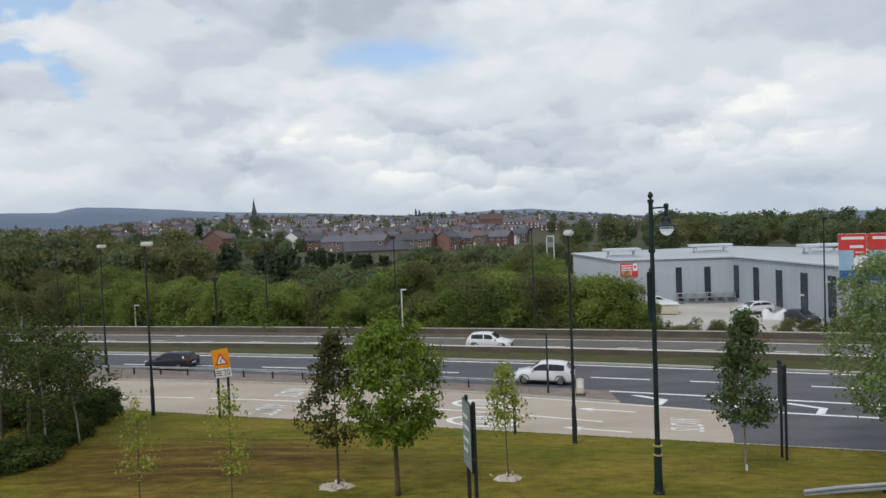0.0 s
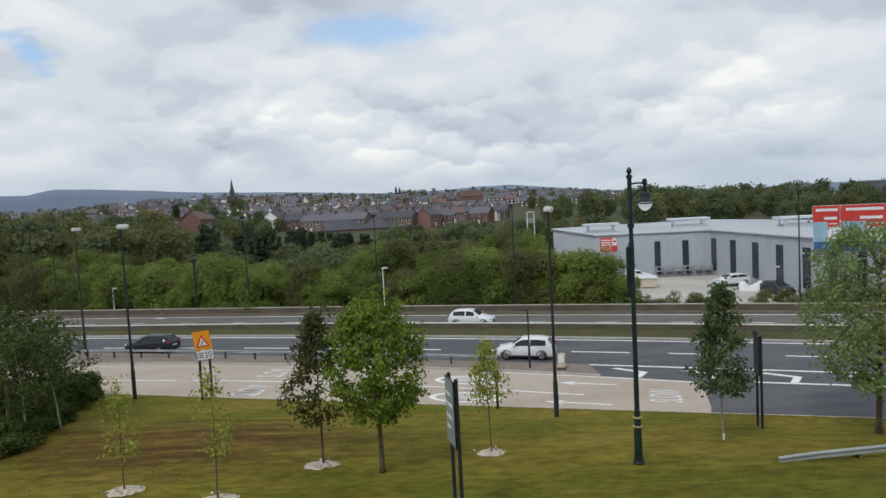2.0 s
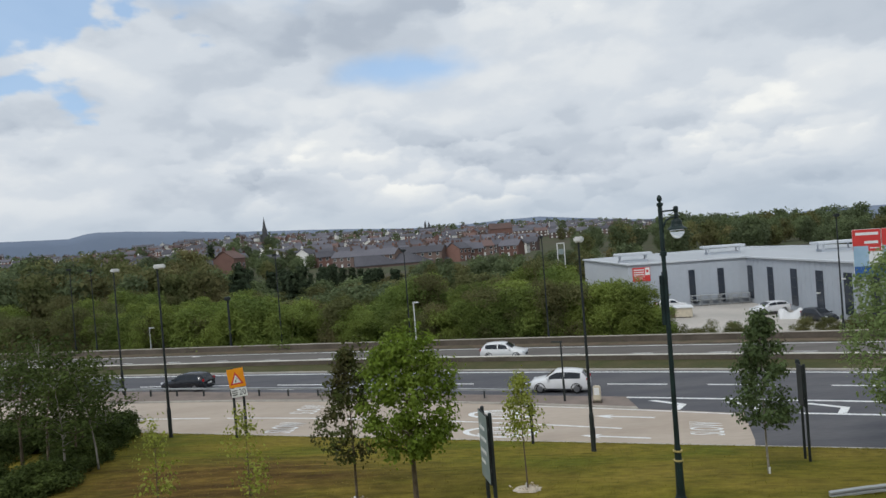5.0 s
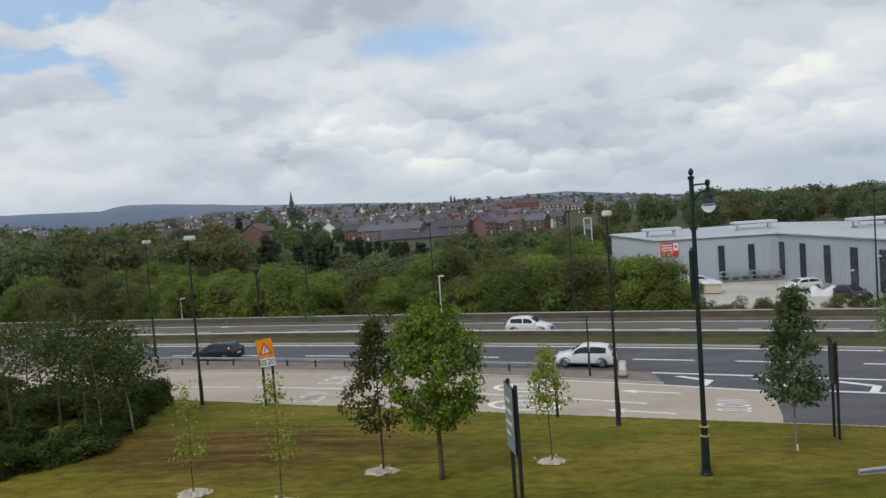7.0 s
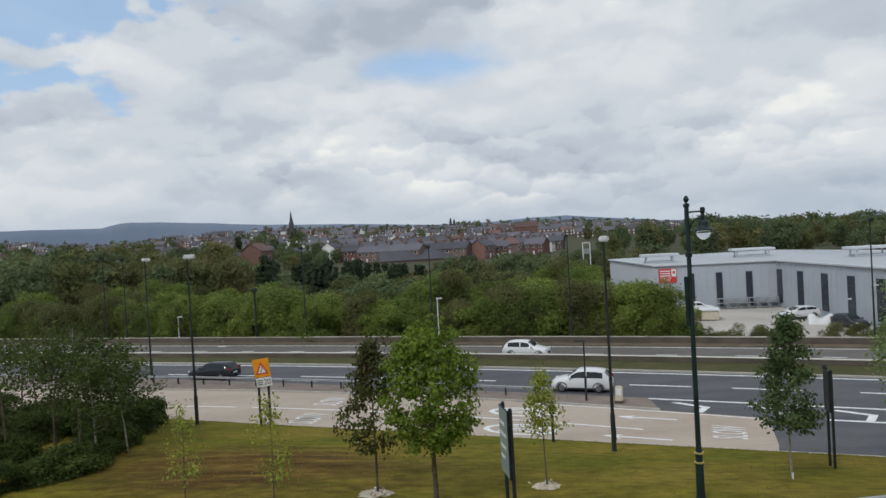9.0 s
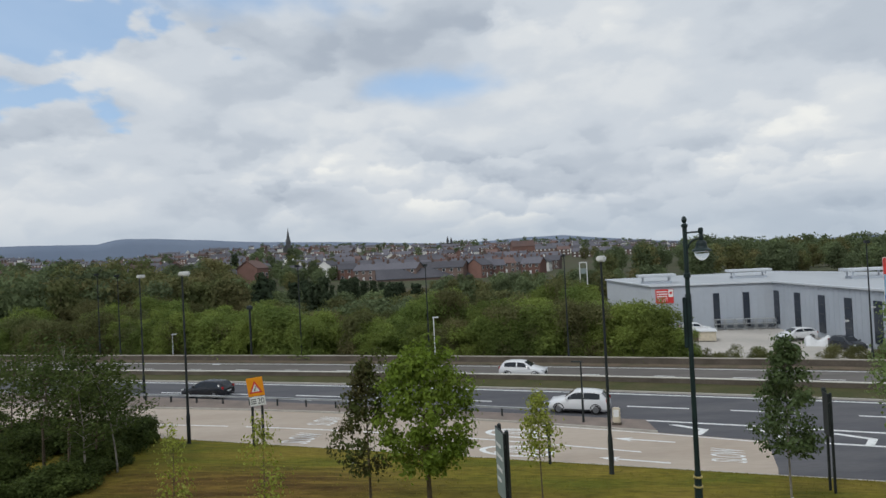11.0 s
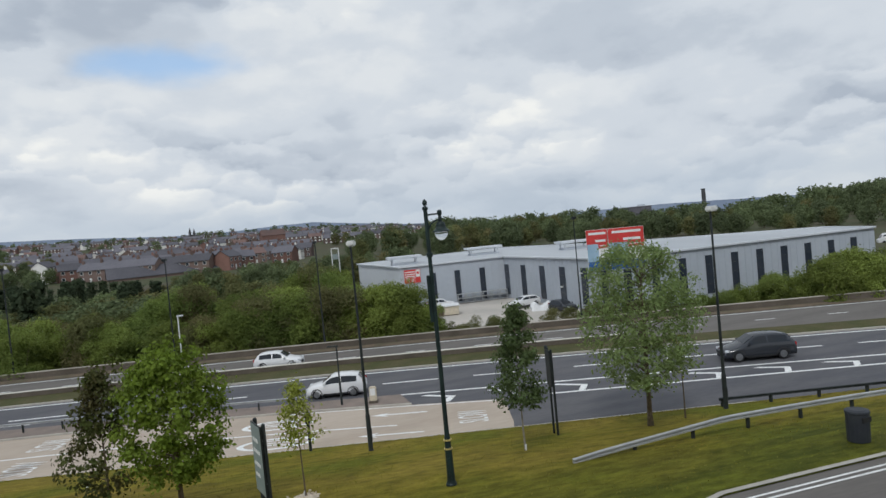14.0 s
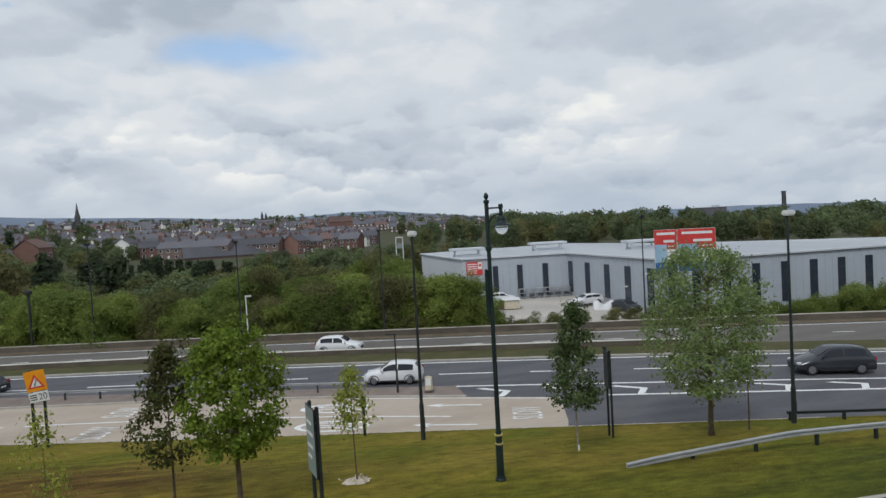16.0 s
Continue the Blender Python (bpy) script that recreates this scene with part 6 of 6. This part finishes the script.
def guard_rail(name, label, f, x0, x1, step, base, top, material, ramp=0.0, tall=0.3, post_m=None):
    """A corrugated beam on posts that follows y = f(x); it may ramp down to the ground at its start."""
    t = thing(name, Matrix(), label, "guard rail")
    n = int((x1 - x0) / 0.6) + 1
    prof = ((0.0, 0.0), (-0.04, 0.03), (-0.04, 0.10), (0.0, 0.13), (0.0, 0.17), (-0.04, 0.20), (-0.04, 0.27), (0.0, 0.30), (0.03, 0.30), (0.03, 0.0))
    verts, faces = [], []
    for i in range(n):
        x = x0 + (x1 - x0) * i / (n - 1)
        y = f(x)
        k = min(1, (x - x0) / ramp) if ramp else 1
        z = base(x, y) + top * k - tall * (0.25 + 0.75 * k) - (1 - k) * 0.0
        for py, pz in prof:
            verts.append((x, y + py * 1.6, z + pz / 0.30 * tall))
    w = len(prof)
    for i in range(n - 1):
        for k in range(w):
            p, q = i * w + k, i * w + (k + 1) % w
            faces.append((p, p + w, q + w, q))
    faces += [tuple(range(w)), tuple((n - 1) * w + k for k in reversed(range(w)))]
    link_mesh("beam", verts, faces, material, t)
    k = x0 + (step if ramp else 0.2)
    while k < x1:
        y = f(k)
        hh = top * (min(1, (k - x0) / ramp) if ramp else 1)
        p = part("post", box(-0.05, 0.05, -0.05, 0.09, -0.3, max(0.12, hh - 0.02)), post_m or M["steel"], t)
        p.location = (k, y + 0.07, base(k, y))
        k += step


guard_rail("guard_rail", "grey steel crash barrier ramping down into the lawn", lambda x: 21.75 + 0.22 * math.sin((x - 12) * 0.18) - 0.0035 * max(0, x - 22) ** 2, 11.9, 60, 2.9, lawn_z, 0.70, M["steel"], 7.5, 0.24, M["dark_steel"])
guard_rail("dark_guard_rail", "low dark steel guard rail along the road edge", lambda x: kerb_y(x) - 0.9 - 0.03 * (x - 23), 23.6, 60, 2.4, lawn_z, 0.50, M["dark_steel"], 0.0, 0.15, M["dark_steel"])
guard_rail("island_guard_rail", "weathered grey steel guard rail along the verge island", lambda x: (isl_lo(x) + isl_hi(x)) / 2, -60, 4.5, 2.45, lambda x, y: 0.11, 0.66, M["steel"], 0.0, 0.15, M["dark_steel"])

t = thing("litter_bin", on_lawn(21.69, 17.78), "dark round litter bin on the grass", "bin")
part("body", turned([(0.36, 0), (0.385, 0.04), (0.39, 0.5), (0.40, 1.05), (0.38, 1.08)], 20), M["bin"], t)
part("lid", turned([(0.41, 1.08), (0.425, 1.11), (0.41, 1.17), (0.28, 1.21)], 20), M["bin"], t)
part("opening", box(-0.2, 0.2, -0.40, -0.34, 0.80, 0.98), M["black"], t)

litter = part("litter_scrap", box(-0.5, 0.5, -0.12, 0.12, 0, 0.06, bevel=0.02), M["canvas"])
litter.matrix_world = pose(-29.8, curve(FAR_LINE, -29.8) - 0.6, 0.01, 0, 0, -14)
tagged(litter, "scrap of white sheeting lying on the far carriageway", "litter")
scrap = part("paper_scrap", box(-0.09, 0.09, -0.06, 0.06, 0, 0.02, bevel=0.005), M["canvas"])
scrap.matrix_world = on_lawn(-6.6, 33.0, 30)
tagged(scrap, "small scrap of white paper on the lawn", "litter")


# billboard at the warehouse corner
def billboard():
    t = thing("billboard", pose(39.4, 60.3, -1.4), "tall red and blue retail sign with two angled faces", "billboard")
    z0, z1 = 5.95, 10.4
    for (ax, ay, bx, by) in ((-1.9, 1.2, 0.0, 0.0), (0.05, -0.02, 3.1, -2.1)):
        L = math.hypot(bx - ax, by - ay)
        pn = part("panel", box(0, L, 0, 0.25, z0, z1, bevel=0.02), M["white"], t)
        pn.matrix_basis = pose(ax, ay, 0, 0, 0, math.degrees(math.atan2(by - ay, bx - ax)))
        mid = z0 + 2.4
        part("red_field", box(0.02, L - 0.02, -0.03, -0.005, mid, z1 - 0.02), M["red"], pn)
        part("blue_field", box(0.05, L - 0.05, -0.03, -0.005, z0 + 0.05, z0 + 1.0), M["blue"], pn)
        part("pale_field", box(0.05, L * 0.55, -0.036, -0.031, z0 + 1.0, mid + 0.5), M["pale_blue"], pn)
        part("red_lower", box(L * 0.55, L - 0.05, -0.03, -0.005, z0 + 1.0, mid), M["white"], pn)
        for zz, a0, a1, hh in ((z1 - 0.42, 0.12, 0.92, 0.13), (z1 - 1.22, 0.42, 0.9, 0.13), (mid + 0.3, 0.6, 0.92, 0.05), (z0 + 1.6, 0.62, 0.9, 0.12)):
            part("lettering_bar", box(L * a0, L * a1, -0.042, -0.031, zz - hh, zz + hh), M["white"], pn)
    for x, y in ((-1.5, 1.3), (0.1, 0.3), (2.6, -1.5)):
        part("leg", box(x - 0.13, x + 0.13, y - 0.1, y + 0.2, -0.3, 6.4), M["steel"], t)


billboard()


def to_let():
    t = thing("letting_board", pose(27.75, 96.34, 0, 0, 0, -7.5), "red and white TO LET board on the warehouse wall", "sign")
    pn = part("board", box(-1.35, 1.15, -0.06, 0.0, 2.7, 4.75, bevel=0.01), M["red"], t)
    part("white_field", box(0.45, 1.1, -0.07, -0.061, 3.6, 4.7), M["white"], pn)
    part("logo_dot", turned([(0.2, 0), (0.2, 0.02)], 14), M["red"], pn).matrix_basis = pose(0.78, -0.07, 4.2, 90, 0, 0)
    tx = road_text("TO LET", 0, 0, 0, 0.62, 1.55, "lettering")
    tx.data.materials[0] = M["white"]
    tx.parent = pn
    tx.matrix_parent_inverse = Matrix()
    tx.matrix_basis = pose(-0.4, -0.068, 3.2, 90, 0, 0)
    for zz in (4.4, 4.05, 3.72):
        part("lettering_bar", box(-1.2, 0.3, -0.07, -0.061, zz - 0.08, zz + 0.08), M["white"], pn)


to_let()


# vehicles
def car(name, label, paint, m, L=4.1, W=1.75, Hc=1.48, suv=False, group="cars on the road"):
    """Front towards -x. A lofted shell with separate glass, wheels, lamps and mirrors."""
    t = thing(name, m, label, "car", group)
    lift = 0.06 if suv else 0.0
    sh = (0.95 if not suv else 1.05)
    # stations: position along the car, shoulder height, roof height, half width, roof half width
    S = [(-0.50, 0.58, 0.58, 0.78, 0.74), (-0.485, 0.66, 0.70, 0.90, 0.80), (-0.43, 0.74, 0.80, 0.97, 0.86), (-0.30, sh * 0.92, sh * 0.96, 1.0, 0.86), (-0.235, sh * 0.95, sh * 1.02, 1.0, 0.84),
         (-0.06, sh, Hc * 0.96, 1.0, 0.72), (0.05, sh, Hc, 1.0, 0.70), (0.25, sh * 1.01, Hc * 0.99, 1.0, 0.69), (0.38, sh * 1.02, Hc * 0.945, 0.98, 0.68), (0.465, sh * 1.02, sh * 1.1, 0.95, 0.76), (0.495, 0.80, 0.84, 0.90, 0.80), (0.50, 0.55, 0.56, 0.86, 0.80)]
    def ring(k, s, ro, w, rw, off=0.0):
        x, hw = k * L, W / 2 * w
        r = W / 2 * rw
        return [(x, hw * 0.90, 0.20 + lift), (x, hw + off, 0.36 + lift), (x, hw + off, s * 0.72 + lift), (x, hw * 0.965 + off, s + lift), (x, r + 0.02 + off, ro - 0.05 + lift), (x, r * 0.86, ro + lift), (x, 0, ro + 0.025 + lift)]
    def shell(stations, lo, hi, off=0.0):
        bm = bmesh.new()
        rows = []
        for st in stations:
            p = ring(*st, off)
            half = [bm.verts.new(q) for q in p[lo:hi]]
            if hi == 7:
                rows.append(half + [bm.verts.new((q[0], -q[1], q[2])) for q in reversed(p[lo:hi - 1])])
            else:
                rows.append(half)
        for a, b in zip(rows, rows[1:]):
            for k in range(len(a) - 1):
                bm.faces.new((a[k], a[k + 1], b[k + 1], b[k]))
        return bm, rows
    bm, rows = shell(S, 0, 7)
    bm.faces.new(rows[0]), bm.faces.new(list(reversed(rows[-1])))
    for a, b in zip(rows, rows[1:]):
        bm.faces.new((a[0], b[0], b[-1], a[-1]))
    body = part("body", bm, paint, t, smooth=True)
    def lerp_st(k):
        for a, b in zip(S, S[1:]):
            if a[0] <= k <= b[0]:
                u = (k - a[0]) / (b[0] - a[0])
                return tuple(p + (q - p) * u for p, q in zip(a, b))
    # side glass between shoulder and roof, in two panes a side
    for sgn in (1, -1):
        for k0, k1 in ((-0.155, 0.085), (0.105, 0.37 if not suv else 0.41)):
            bm = bmesh.new()
            rows = []
            for i in range(7):
                st = lerp_st(k0 + (k1 - k0) * i / 6)
                p = ring(*st)
                a, b = Vector(p[3]), Vector(p[4])
                lo_p, hi_p = a.lerp(b, 0.08), a.lerp(b, 0.9)
                if hi_p.z - lo_p.z < 0.02:
                    hi_p = lo_p + Vector((0, 0, 0.02))
                rows.append([bm.verts.new((q.x, sgn * (q.y + 0.012), q.z)) for q in (lo_p, hi_p)])
            for a, b in zip(rows, rows[1:]):
                bm.faces.new((a[0], a[1], b[1], b[0]))
            part("side_window", bm, M["car_glass"], body)
    for nm, k0, k1 in (("windscreen", -0.215, -0.075), ("rear_window", 0.395, 0.462)):
        bm = bmesh.new()
        rows = []
        for i in range(4):
            st = lerp_st(k0 + (k1 - k0) * i / 3)
            p = ring(*st)
            ys = p[5][1] * 1.02
            rows.append([bm.verts.new((p[6][0] + (-0.012 if nm == "windscreen" else 0.012), y, (p[6][2] if abs(y) < 0.1 else p[5][2] + 0.012) + 0.012)) for y in (ys, 0, -ys)])
        for a, b in zip(rows, rows[1:]):
            for k in range(2):
                bm.faces.new((a[k], a[k + 1], b[k + 1], b[k]))
        part(nm, bm, M["car_glass"], body)
    R = 0.315 if not suv else 0.36
    for kx in (-0.315, 0.30):
        for sgn in (1, -1):
            tw = thing("wheel", Matrix(), "", "")
            for key in list(tw.keys()):
                del tw[key]
            tw.parent = t
            tw.matrix_basis = pose(kx * L, sgn * (W / 2 - 0.10), R, 90 * sgn, 0, 0)
            bm = turned([(R * 0.64, -0.09), (R * 0.93, -0.10), (R, -0.06), (R, 0.06), (R * 0.93, 0.10), (R * 0.64, 0.09)], 20)
            part("tyre", bm, M["tyre"], tw)
            bm = turned([(R * 0.66, -0.112), (R * 0.6, -0.104), (R * 0.2, -0.098), (R * 0.08, -0.118)], 20)
            rim = part("rim", bm, M["rim"], tw)
        for sgn in (1, -1):
            n = 14
            verts = []
            for i in range(n + 1):
                a = math.pi * i / n
                for rr in (R * 1.05, R * 1.24):
                    verts.append((kx * L + rr * math.cos(a), sgn * (W / 2 + 0.004), R + rr * math.sin(a)))
            link_mesh("wheel_arch", verts, [(2 * i, 2 * i + 1, 2 * i + 3, 2 * i + 2) for i in range(n)], M["trim_black"], body)
    for sgn in (1, -1):
        part("headlight", box(-0.492 * L, -0.43 * L, sgn * W * 0.40 - 0.11, sgn * W * 0.40 + 0.11, 0.62 + lift, 0.76 + lift, bevel=0.03), M["headlight"], t)
        part("tail_light", box(0.465 * L, 0.498 * L, sgn * W * 0.405 - 0.09, sgn * W * 0.405 + 0.09, 0.78 + lift, 1.02 + lift, bevel=0.02), M["tail_red"], t)
        part("door_mirror", box(-0.19 * L, -0.15 * L, sgn * (W / 2 + 0.10) - 0.09, sgn * (W / 2 + 0.10) + 0.09, sh + lift, sh + 0.14 + lift, bevel=0.03), paint, t)
        part("sill", box(-0.22 * L, 0.21 * L, sgn * (W / 2 - 0.05) - 0.05, sgn * (W / 2 - 0.05) + 0.06, 0.2 + lift, 0.32 + lift, bevel=0.02), M["trim_black"], t)
    part("grille", box(-0.505 * L, -0.48 * L, -0.42, 0.42, 0.36 + lift, 0.56 + lift, bevel=0.015), M["trim_black"], t)
    part("number_plate", box(0.5 * L, 0.506 * L, -0.26, 0.26, 0.55 + lift, 0.66 + lift), M["white"], t)
    return t


car("hatchback", "black hatchback driving on the near carriageway", M["car_black"], pose(-23.3, curve(LANE_DASH, -23.3) - 1.2, 0.012, 0, 0, -15.5), 4.3, 1.78, 1.45)
car("hatchback", "white hatchback driving on the near carriageway", M["car_white"], pose(6.8, 45.1, 0.012, 0, 0, -19), 4.05, 1.76, 1.5)
car("hatchback", "white hatchback driving on the far carriageway", M["car_white"], pose(4.0, 58.4, 0.012, 0, 0, 161), 4.1, 1.76, 1.48)
car("estate_suv", "dark grey estate car driving on the near carriageway", M["car_grey"], pose(33.7, 34.9, 0.012, 0, 0, -21), 4.75, 1.88, 1.66, True)


def van(name, label, m):
    t = thing(name, m, label, "van", "parked vans")
    bm = bmesh.new()
    side = [(-2.6, 0.35), (-2.62, 0.95), (-2.3, 1.15), (-1.75, 2.0), (-1.4, 2.25), (2.5, 2.3), (2.6, 2.2), (2.6, 0.35)]
    rows = [[bm.verts.new((x, s * (0.98 if z < 1.5 else 0.86), z)) for x, z in side] for s in (-1, 1)]
    n = len(side)
    for k in range(n):
        bm.faces.new((rows[0][k], rows[0][(k + 1) % n], rows[1][(k + 1) % n], rows[1][k]))
    bm.faces.new(rows[0]), bm.faces.new(list(reversed(rows[1])))
    body = part("body", bm, M["car_white"], t)
    for s in (-1, 1):
        link_mesh("side_window", [(-1.85, s * 0.95, 1.3), (-0.7, s * 0.95, 1.3), (-0.7, s * 0.885, 1.95), (-1.62, s * 0.885, 1.95)], [(0, 1, 2, 3)], M["car_glass"], body)
        for x in (-1.65, 1.6):
            p = part("wheel", turned([(0.2, -0.12), (0.34, -0.1), (0.34, 0.1), (0.2, 0.12)], 16), M["tyre"], t)
            p.matrix_basis = pose(x, s * 0.88, 0.34, 90, 0, 0)
    link_mesh("windscreen", [(-2.31, -0.85, 1.2), (-2.31, 0.85, 1.2), (-1.8, 0.8, 1.98), (-1.8, -0.8, 1.98)], [(0, 1, 2, 3)], M["car_glass"], body)


car("parked_car", "white parked car in the warehouse yard", M["car_white"], pose(39.0, 81.5, -1.262, 0, 0, 8), 4.6, 1.8, 1.5, True, "parked cars")
car("parked_car", "white parked car at the warehouse front", M["car_white"], pose(30.6, 92.6, -1.262, 0, 0, 170), 4.2, 1.75, 1.45, False, "parked cars")
van("white_van", "white panel van parked past the warehouse", pose(*on_ground(53.5, 170), 0, 0, -40))
car("parked_car", "dark parked car at the foot of the warehouse", M["car_grey"], pose(40.6, 73.5, -1.262, 0, 0, 100), 4.1, 1.75, 1.45, False, "parked cars")


def trading_unit(az, r, wide, deep, el):
    """A plain clad shed with a shallow parapet, doors and seams."""
    x, y, z = on_ground(az, r)
    h = 11 + r * math.tan(radians(el)) - z
    t = thing("trading_unit", pose(x, y, z, 0, 0, -az + 12), "plain grey clad trading unit beyond the warehouse", "warehouse")
    wall = part("wall", box(-wide / 2, wide / 2, 0, deep, -1, h - 0.4), M["cladding"], t)
    part("parapet", box(-wide / 2 - 0.12, wide / 2 + 0.12, -0.12, deep + 0.12, h - 0.4, h), M["white_cladding"], t)
    part("roof", box(-wide / 2 + 0.5, wide / 2 - 0.5, 0.5, deep - 0.5, h, h + 0.12), M["roof_sheet"], t)
    for k in range(4):
        px = -wide / 2 + wide * (k + 0.5) / 4
        part("roller_door", box(px - 1.7, px + 1.7, -0.08, 0.02, 0, 4.0), M["dark_window"], wall)


trading_unit(60.5, 160, 26.0, 14.0, -2.0)


def site_cabin(x, y, turn):
    t = thing("site_cabin", pose(x, y, -1.27, 0, 0, turn), "low cream cabin with a flat pale roof in the yard", "cabin")
    body = part("body", box(-2.4, 2.4, -1.2, 1.2, 0.1, 1.25, bevel=0.03), M["bollard"], t)
    part("roof", box(-2.55, 2.55, -1.35, 1.35, 1.25, 1.4, bevel=0.03), M["canvas"], t)
    part("door", box(-0.6, 0.3, -1.24, -1.19, 0.15, 1.15), M["tile_roof"], body)
    part("skid", box(-2.2, 2.2, -0.9, 0.9, 0.0, 0.1), M["dark_steel"], t)


site_cabin(28.0, 85.0, -14)


def sheeted_stack(x, y, L, turn):
    t = thing("sheeted_stack", pose(x, y, -1.27, 0, 0, turn), "long stack under loose white sheeting in the yard", "stack")
    rng2 = np.random.default_rng(int(x * 10))
    n, w = 16, 7
    verts, faces = [], []
    for i in range(n):
        for k in range(w):
            u = k / (w - 1)
            zz = 1.05 * math.sin(math.pi * u) ** 0.35 * (0.8 + 0.25 * math.sin(i * 0.9)) + 0.05 * rng2.normal()
            verts.append((-L / 2 + L * i / (n - 1), -1.1 + 2.2 * u, max(0.0, zz) if 0 < k < w - 1 else 0.0))
    for i in range(n - 1):
        for k in range(w - 1):
            p = i * w + k
            faces.append((p, p + 1, p + w + 1, p + w))
    faces += [tuple(range(w)), tuple((n - 1) * w + k for k in reversed(range(w)))]
    link_mesh("sheeting", verts, faces, M["canvas"], t)
    part("pallet", box(-L / 2 + 0.1, L / 2 - 0.1, -0.9, 0.9, 0.0, 0.14), M["bark"], t)


sheeted_stack(40.0, 77.0, 4.0, -20)


def rack(x, y, turn, seed):
    t = thing("stillage", pose(x, y, -1.27, 0, 0, turn), "grey steel stillage against the warehouse wall", "rack", "stillages")
    for sx in (-0.55, 0.55):
        for sy in (-0.4, 0.4):
            part("upright", box(sx - 0.04, sx + 0.04, sy - 0.04, sy + 0.04, 0, 1.5), M["steel"], t)
    for z in (0.15, 0.8, 1.45):
        part("shelf", box(-0.6, 0.6, -0.45, 0.45, z, z + 0.06), M["steel"], t)
    return t


first = rack(34.6, 94.4, -7.5, 0)
for k in range(1, 6):
    copy_thing(first, pose(34.6 + 1.35 * k, 94.4 - 0.17 * k, -1.27, 0, 0, -7.5))
